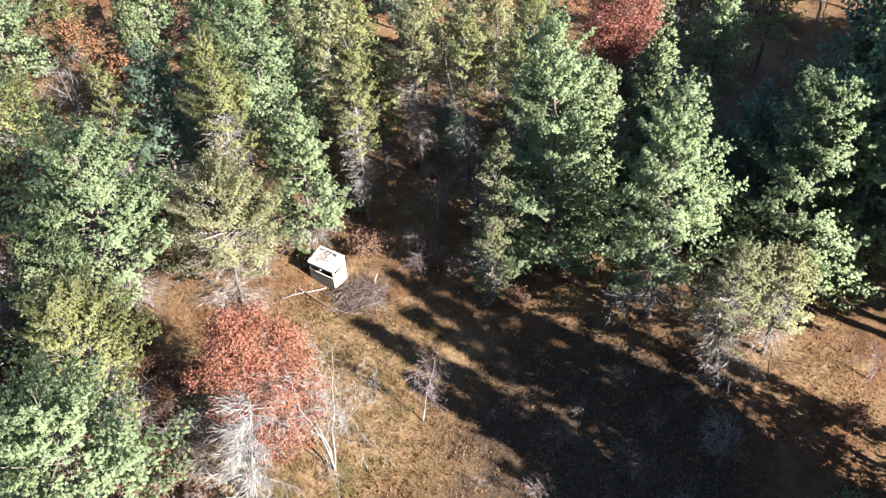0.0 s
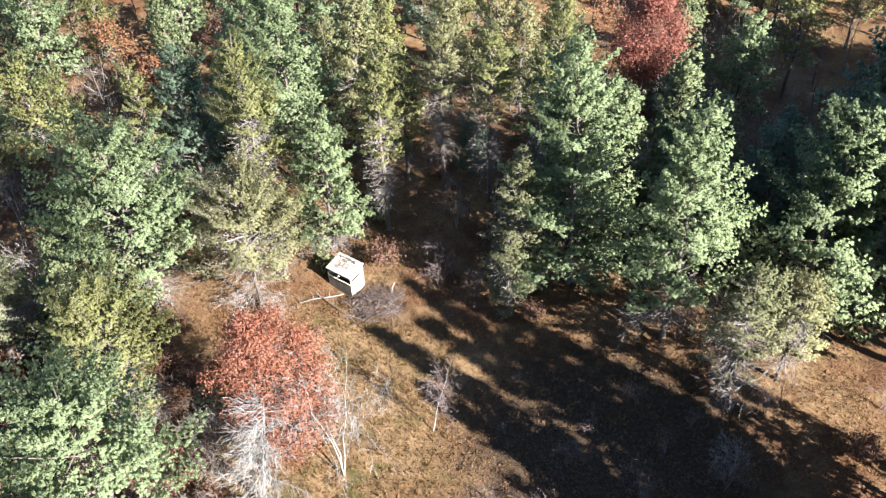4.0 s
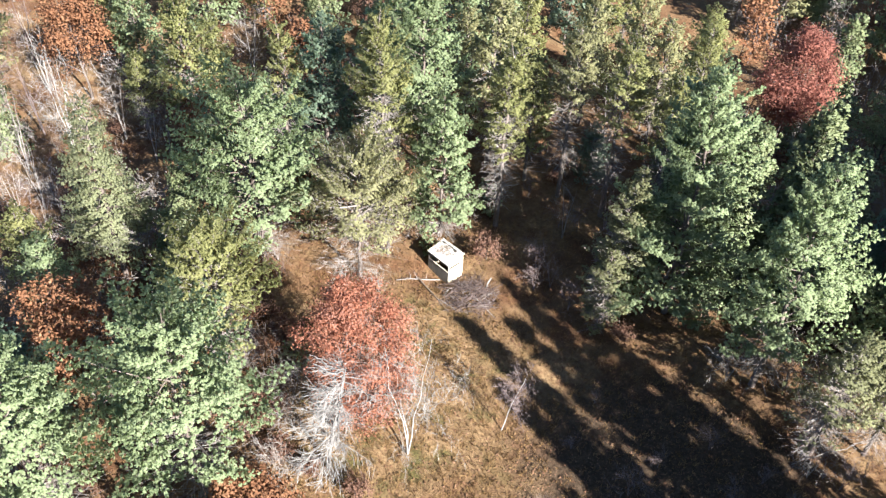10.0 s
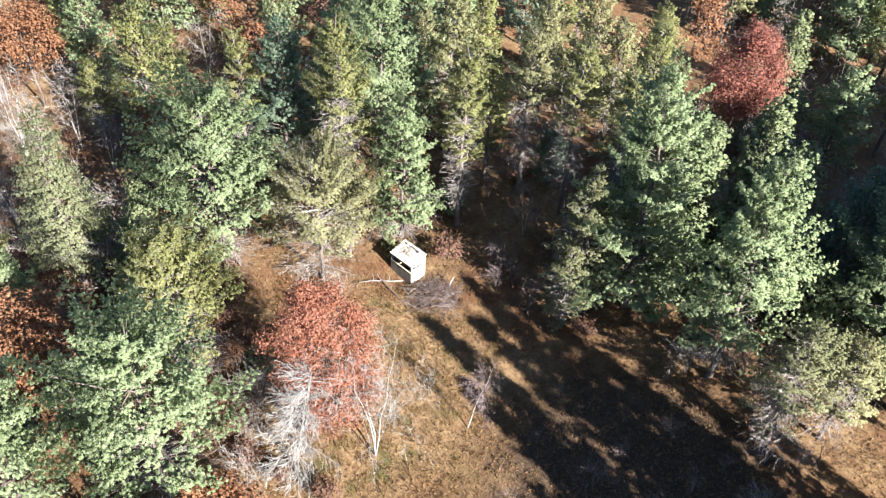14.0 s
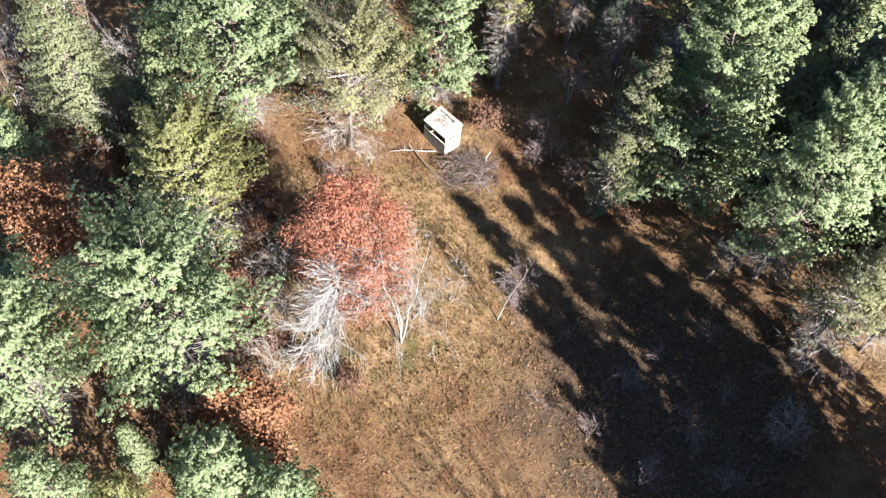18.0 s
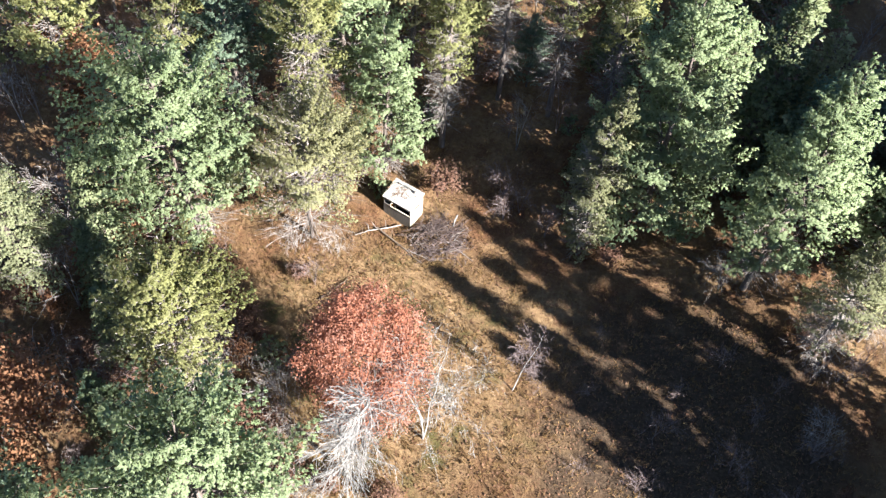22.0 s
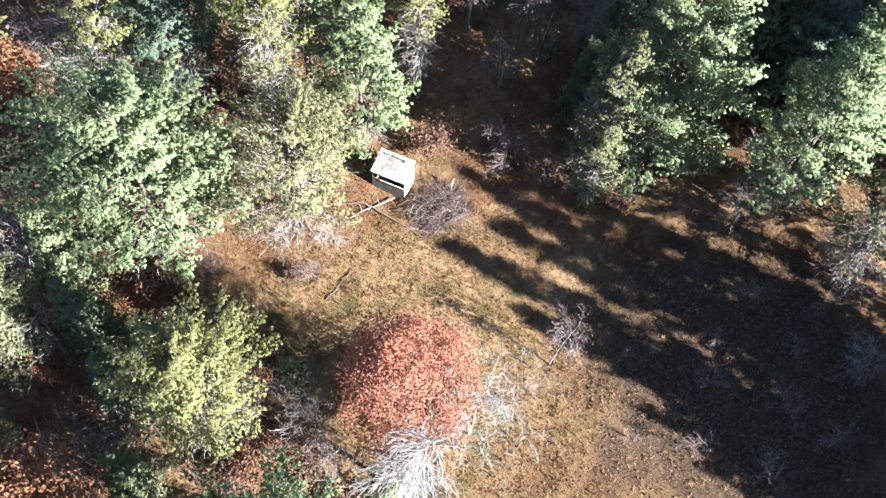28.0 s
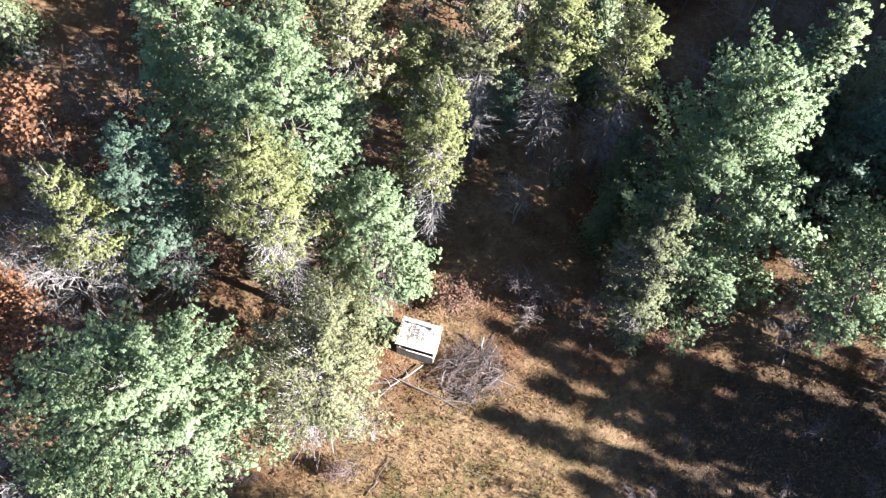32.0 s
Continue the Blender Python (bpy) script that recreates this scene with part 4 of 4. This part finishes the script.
set_out(leaf_tree("rust_shrub", 2.0, 1.1, 206, M_OAK, per=4, size=0.1, blur=0.2, kids=4, levels=3, stems=3, r0=0.02), "low rusty leaved shrub under the pines", "rust shrubs", "shrub", scatter(16, urng, by_pine, 1.5))
brush_left = lambda x, y: -45 < x < -25 and 26 < y < 62 or 14 < x < 26 and y > 40
set_out(bare_tree("bare_sapling", 4.2, 1.7, 205, M_TWIG, kids=4, levels=3, stems=3, r0=0.03), "leafless grey sapling thicket in the forest", "bare saplings", "shrub", [(-24.5, 46.0, 1.2, 20), (-26.6, 46.4, 1.3, 90), (-25.6, 44.4, 1.0, 200), (-28.0, 47.8, 1.2, 300), (-26.4, 52.6, 1.4, 40), (-27.2, 50.2, 1.5, 130), (-25.2, 51.4, 1.2, 250), (-28.4, 52.2, 1.3, 80), (-24.4, 53.2, 1.0, 160)] + scatter(60, urng, brush_left, 1.5, (0.7, 1.6)))
set_out(pine("pine_seedling", 2.2, 0.9, 0.05, 204, M_WHITE_PINE, "white", 1.4, 0.2, far=True), "small bushy white pine seedling", "pine seedlings", "tree",
        [(-25.0, 50.4, 1.6, 0), (-11.4, 44.0, 0.9, 0), (20.5, 57.0, 1.0, 30), (16.0, 58.0, 0.9, 60)] + scatter(24, urng, in_wood, 3.0))


# ---- grass and fallen leaves ----
def meadow_grass():
    rng = np.random.default_rng(301)
    n = 46000
    x, y = rng.uniform(-25, 24, n), rng.uniform(15, 50, n)
    tuss = np.sin(x * 1.7 + 2 * np.sin(y * 0.9)) * np.sin(y * 1.9 + 2 * np.sin(x * 0.7))
    open_grass = (x + 10.0) ** 2 + (y - 31) ** 2 < 110 + 40 * np.sin(x * 0.8) * np.sin(y * 0.6)
    keep = rng.random(n) < (0.35 + 0.65 * (tuss > -0.1)) * np.where(open_grass, 1.0, 0.35)
    x, y = x[keep], y[keep]
    p = np.stack([x, y, height(x, y) - 0.02], -1)
    d = np.stack([rng.normal(0.2, 0.5, len(x)), rng.normal(-0.1, 0.5, len(x)), np.full(len(x), 0.9)], -1)
    v, f, ns = blades(p, unit(d), 5, 0.34, 0.03, 0.35, rng, np.tile(np.array([0.0, 0.0, 1.0]), (len(p), 1)))
    ob = arr_part("meadow_grass", v, f, M_GRASS, normals=ns)
    tagged(ob, "dry golden meadow grass in flattened tussocks", "grass", kind="stuff")


def leaf_litter():
    rng = np.random.default_rng(302)
    n = 60000
    x, y = rng.uniform(-42, 26, n), rng.uniform(14, 72, n)
    p = np.stack([x, y, height(x, y) + rng.uniform(0.01, 0.07, n)], -1)
    v, f, ns = leaves(p, 0.13, rng, flat=2.5)
    ob = arr_part("leaf_litter", v, f, M_LITTER)
    tagged(ob, "rusty fallen leaves on the ground", "leaves", kind="stuff")


meadow_grass()
leaf_litter()


# ---- the box blind ----
def box(x0, x1, y0, y1, z0, z1, bevel=0.004):
    bm = bmesh.new()
    bmesh.ops.create_cube(bm, size=1, matrix=Matrix.Translation(((x0 + x1) / 2, (y0 + y1) / 2, (z0 + z1) / 2)) @ Matrix.Diagonal((x1 - x0, y1 - y0, z1 - z0, 1)))
    if bevel:
        bmesh.ops.bevel(bm, geom=bm.edges[:], offset=bevel, segments=1, affect="EDGES")
    return bm


def sloped(bm, rise, y0, d):
    for v in bm.verts:
        v.co.z += rise * (v.co.y - y0) / d
    return bm


def box_blind():
    W, D, HF, RISE = 2.12, 1.44, 1.56, 0.34
    x0, x1, y0, y1 = -W / 2, W / 2, -D / 2, D / 2
    ob = empty("box_blind", -9.92, 42.73, 0.03, "small cream plywood hunting blind with a white metal roof", "hunting blind")
    ob.rotation_euler = (0, 0, radians(-32.5))
    # front wall: brown boards, a long window slot with a pale sill board
    n = 12
    for i in range(n):
        a = x0 + W * i / n
        part("plank", box(a + 0.004, a + W / n - 0.004, y0, y0 + 0.03 + 0.004 * (i % 2), -0.28, 0.9), M_BROWN, ob)
    part("sill", box(x0 + 0.55, x1 - 0.02, y0 - 0.035, y0 + 0.03, 0.905, 0.96), M_PLY, ob, "pale sill board under the window slot")
    part("sill", box(x0, x0 + 0.55, y0 - 0.01, y0 + 0.03, 0.905, 0.96), M_BROWN, ob)
    part("front_header", box(x0, x1, y0, y0 + 0.03, 1.36, HF), M_BROWN, ob)
    for a in (x0, x0 + 0.86, x1 - 0.07):
        part("post", box(a, a + 0.07, y0 + 0.002, y0 + 0.06, 0.96, 1.36), M_BROWN, ob)
    # side walls with a slot each
    for side, xa, xb in ((1, x1 - 0.03, x1), (-1, x0, x0 + 0.03)):
        part("side_panel", box(xa, xb, y0 + 0.04, y1 - 0.03, -0.28, 1.14), M_PLY, ob, "cream plywood panel")
        for ya, yb in ((y0 + 0.04, y0 + 0.16), (y1 - 0.3, y1 - 0.03)):
            part("side_panel", box(xa, xb, ya, yb, 1.142, 1.31), M_PLY, ob)
        part("side_panel", sloped_top(box(xa, xb, y0 + 0.04, y1 - 0.03, 1.312, HF), RISE, y0, D, 1.45), M_PLY, ob)
        part("shutter", box(xa + 0.03 * side, xb + 0.012 * side, y0 + 0.14, y1 - 0.28, 1.11, 1.17), M_PLY, ob, "folded window shutter")
    part("back_wall", box(x0, x1, y1 - 0.028, y1, -0.28, HF + RISE - 0.02), M_PLY, ob)
    # floor and back sheet are near black: the shade inside put into colour
    part("floor", box(x0 + 0.03, x1 - 0.03, y0 + 0.04, y1 - 0.03, -0.2, -0.16), M_INSIDE_SHADE, ob)
    part("lining", box(x0 + 0.032, x1 - 0.032, y1 - 0.06, y1 - 0.03, -0.16, HF + RISE - 0.06), M_INSIDE_SHADE, ob, "dark sheet standing in for the shade inside")
    # roof
    o = 0.05
    part("roof", sloped(box(x0 - o, x1 + o, y0 - o, y1 + o, HF + 0.0, HF + 0.045), RISE, y0, D), M_ROOF, ob, "white painted sheet metal roof with needle litter")
    for i in range(9):
        a = x0 - o + 0.04 + (W + 2 * o - 0.1) * i / 8
        part("rib", sloped(box(a, a + 0.022, y0 - o + 0.002, y1 + o - 0.002, HF + 0.047, HF + 0.066), RISE, y0, D), M_ROOF, ob)
    for xa, xb in ((x0 - o - 0.014, x0 - o - 0.001), (x1 + o + 0.001, x1 + o + 0.014)):
        part("fascia", sloped(box(xa, xb, y0 - o, y1 + o, HF - 0.03, HF + 0.05), RISE, y0, D), M_PLY, ob)
    # the dark pipe that lies along the upper roof edge
    yb = y1 - 0.22
    zb = HF + RISE * (yb - y0) / D + 0.15
    rod_a, rod_b = np.array([x0 + 0.3, yb, zb]), np.array([x0 + 1.6, yb - 0.03, zb])
    v, f = tube([rod_a, (rod_a + rod_b) / 2, rod_b], [0.022] * 3, 8)
    arr_part("pipe", v, f, M_IRON, ob, "dark metal pipe", smooth=True)
    for q, r in ((rod_a, 0.05), (rod_b, 0.075)):
        v, f = tube([q + np.array([0, 0, -0.12]), q + np.array([0, 0, 0.03]), q + np.array([0, 0, 0.05])], [r, r, r * 0.3], 8)
        arr_part("pipe_end", v, f, M_IRON, ob)
    return ob


def sloped_top(bm, rise, y0, d, above):
    for v in bm.verts:
        if v.co.z > above:
            v.co.z += rise * (v.co.y - y0) / d - 0.012
    return bm


blind = box_blind()


def roof_litter():
    rng = np.random.default_rng(311)
    n = 550
    x = np.clip(rng.normal(-0.25, 0.5, n), -1.05, 1.0)
    y = np.clip(rng.normal(0.0, 0.35, n), -0.7, 0.7)
    z = 1.56 + 0.068 + 0.34 * (y + 0.72) / 1.44
    p = np.stack([x, y, z], -1)
    a = rng.random(n) * 6.28
    v, f, _ = blades(p, np.stack([np.cos(a), np.sin(a), 0.15 + 0 * a], -1), 1, 0.13, 0.02, 0.1, rng)
    ob = arr_part("needle_litter", v, f, M_LITTER)
    ob.matrix_world = Matrix.Translation((-9.92, 42.73, 0.03)) @ Matrix.Rotation(radians(-32.5), 4, "Z")
    tagged(ob, "brown pine needles lying on the metal roof", "needles", kind="stuff")


roof_litter()


# ---- logs and the brush pile ----
def log(name, a, b, r0, r1, mat, label, z=(0.1, 0.1), wig=0.05, seed=0):
    rng = np.random.default_rng(seed)
    a, b = np.array([*a, 0.0]), np.array([*b, 0.0])
    a[2], b[2] = height(a[0], a[1]) + z[0], height(b[0], b[1]) + z[1]
    t = np.linspace(0, 1, 7)[:, None]
    p = a + (b - a) * t
    p[1:-1] += rng.normal(0, wig, (5, 3)) * np.array([1, 1, 0.4])
    v, f = tube(p - a, np.linspace(r0, r1, 7), 8)
    ob = empty(name, *a, label=label, category="log")
    arr_part("stem", v, f, mat, ob, smooth=True)
    for i in range(4):
        q = p[1 + i] - a
        d = unit(np.array([*rng.normal(0, 1, 2), 0.5])) * rng.uniform(0.25, 0.6)
        v, f = tube([q, q + d * 0.6, q + d * 1.1 + rng.normal(0, 0.05, 3)], [r1 * 0.6, r1 * 0.45, 0.008], 5)
        arr_part("stub", v, f, mat, ob)
    return ob


log("birch_log", (-12.9, 40.3), (-10.0, 41.6), 0.03, 0.045, M_TWIG, "pale fallen log beside the box blind", (0.12, 0.3), 0.08, 1)
log("fallen_log", (-11.5, 41.1), (-8.5, 38.4), 0.06, 0.035, M_LOG, "dark fallen log near the brush pile", (0.18, 0.08), 0.05, 2)
log("fallen_pole", (-9.7, 35.7), (-7.4, 33.9), 0.03, 0.02, M_LOG, "thin dark fallen pole in the grass", (0.05, 0.05), 0.03, 3)
log("fallen_pole", (-14.7, 35.5), (-13.0, 37.1), 0.035, 0.02, M_LOG, "dark fallen branch with a forked end", (0.06, 0.1), 0.05, 4)
log("fallen_log", (15.0, 33.0), (18.3, 34.8), 0.045, 0.025, M_TWIG, "pale fallen trunk under the jack pine", (0.3, 0.5), 0.08, 5)


def brush_pile():
    rng = np.random.default_rng(321)
    cx, cy = -7.5, 40.4
    ob = empty("brush_pile", cx, cy, float(height(np.float64(cx), np.float64(cy))), "heap of cut reddish brown branches beside the box blind", "brush pile")
    for i in range(180):
        r = 1.0 * math.sqrt(rng.random())
        a = rng.random() * 6.28
        c = np.array([1.9 * r * math.cos(a), 1.75 * r * math.sin(a), 0.0])
        c[2] = 0.08 + (1 - r) * 0.75 * rng.random()
        ang = rng.normal(0.35, 0.7)
        d = np.array([math.cos(ang), math.sin(ang), rng.normal(0, 0.14)]) * rng.uniform(0.35, 1.2)
        w = rng.uniform(0.008, 0.022) if i > 14 else rng.uniform(0.03, 0.055)
        v, f = tube([c - d, c + rng.normal(0, 0.07, 3), c + d + rng.normal(0, 0.1, 3)], [w, w * 0.8, w * 0.35], 5)
        arr_part("stick", v, f, M_BRUSH if i % 6 else M_TWIG, ob)
    for i in range(130):
        r = math.sqrt(rng.random())
        a = rng.random() * 6.28
        c = np.array([1.9 * r * math.cos(a), 1.75 * r * math.sin(a), 0.15 + (1 - r) * 0.7 * rng.random()])
        n = 9
        d = unit(rng.normal(0, 1, 3) * np.array([1, 1, 0.25]))
        o = c + d * np.linspace(0, 0.9, n)[:, None] + rng.normal(0, 0.02, (n, 3))
        e = o + unit(d + rng.normal(0, 0.7, (n, 3))) * rng.uniform(0.15, 0.5, (n, 1))
        v, f = join([prisms(o[:-1], o[1:], 0.012, 0.011), prisms(o, e, 0.009, 0.006)])
        arr_part("twig", v, f, M_BRUSH if i % 5 else M_BROWN_TWIG, ob, kind="stuff")
    v, f = tube([(0.9, 1.2, 0.1), (1.0, 1.35, 0.55), (1.15, 1.6, 0.85)], [0.07, 0.06, 0.05], 7)
    arr_part("stump", v, f, M_DEAD, ob, "pale broken stump")
    return ob


brush_pile()
log("snag", (-16.9, 49.2), (-16.5, 49.7), 0.12, 0.08, M_DEAD, "pale broken snag among the pines", (0.3, 1.3), 0.02, 7)
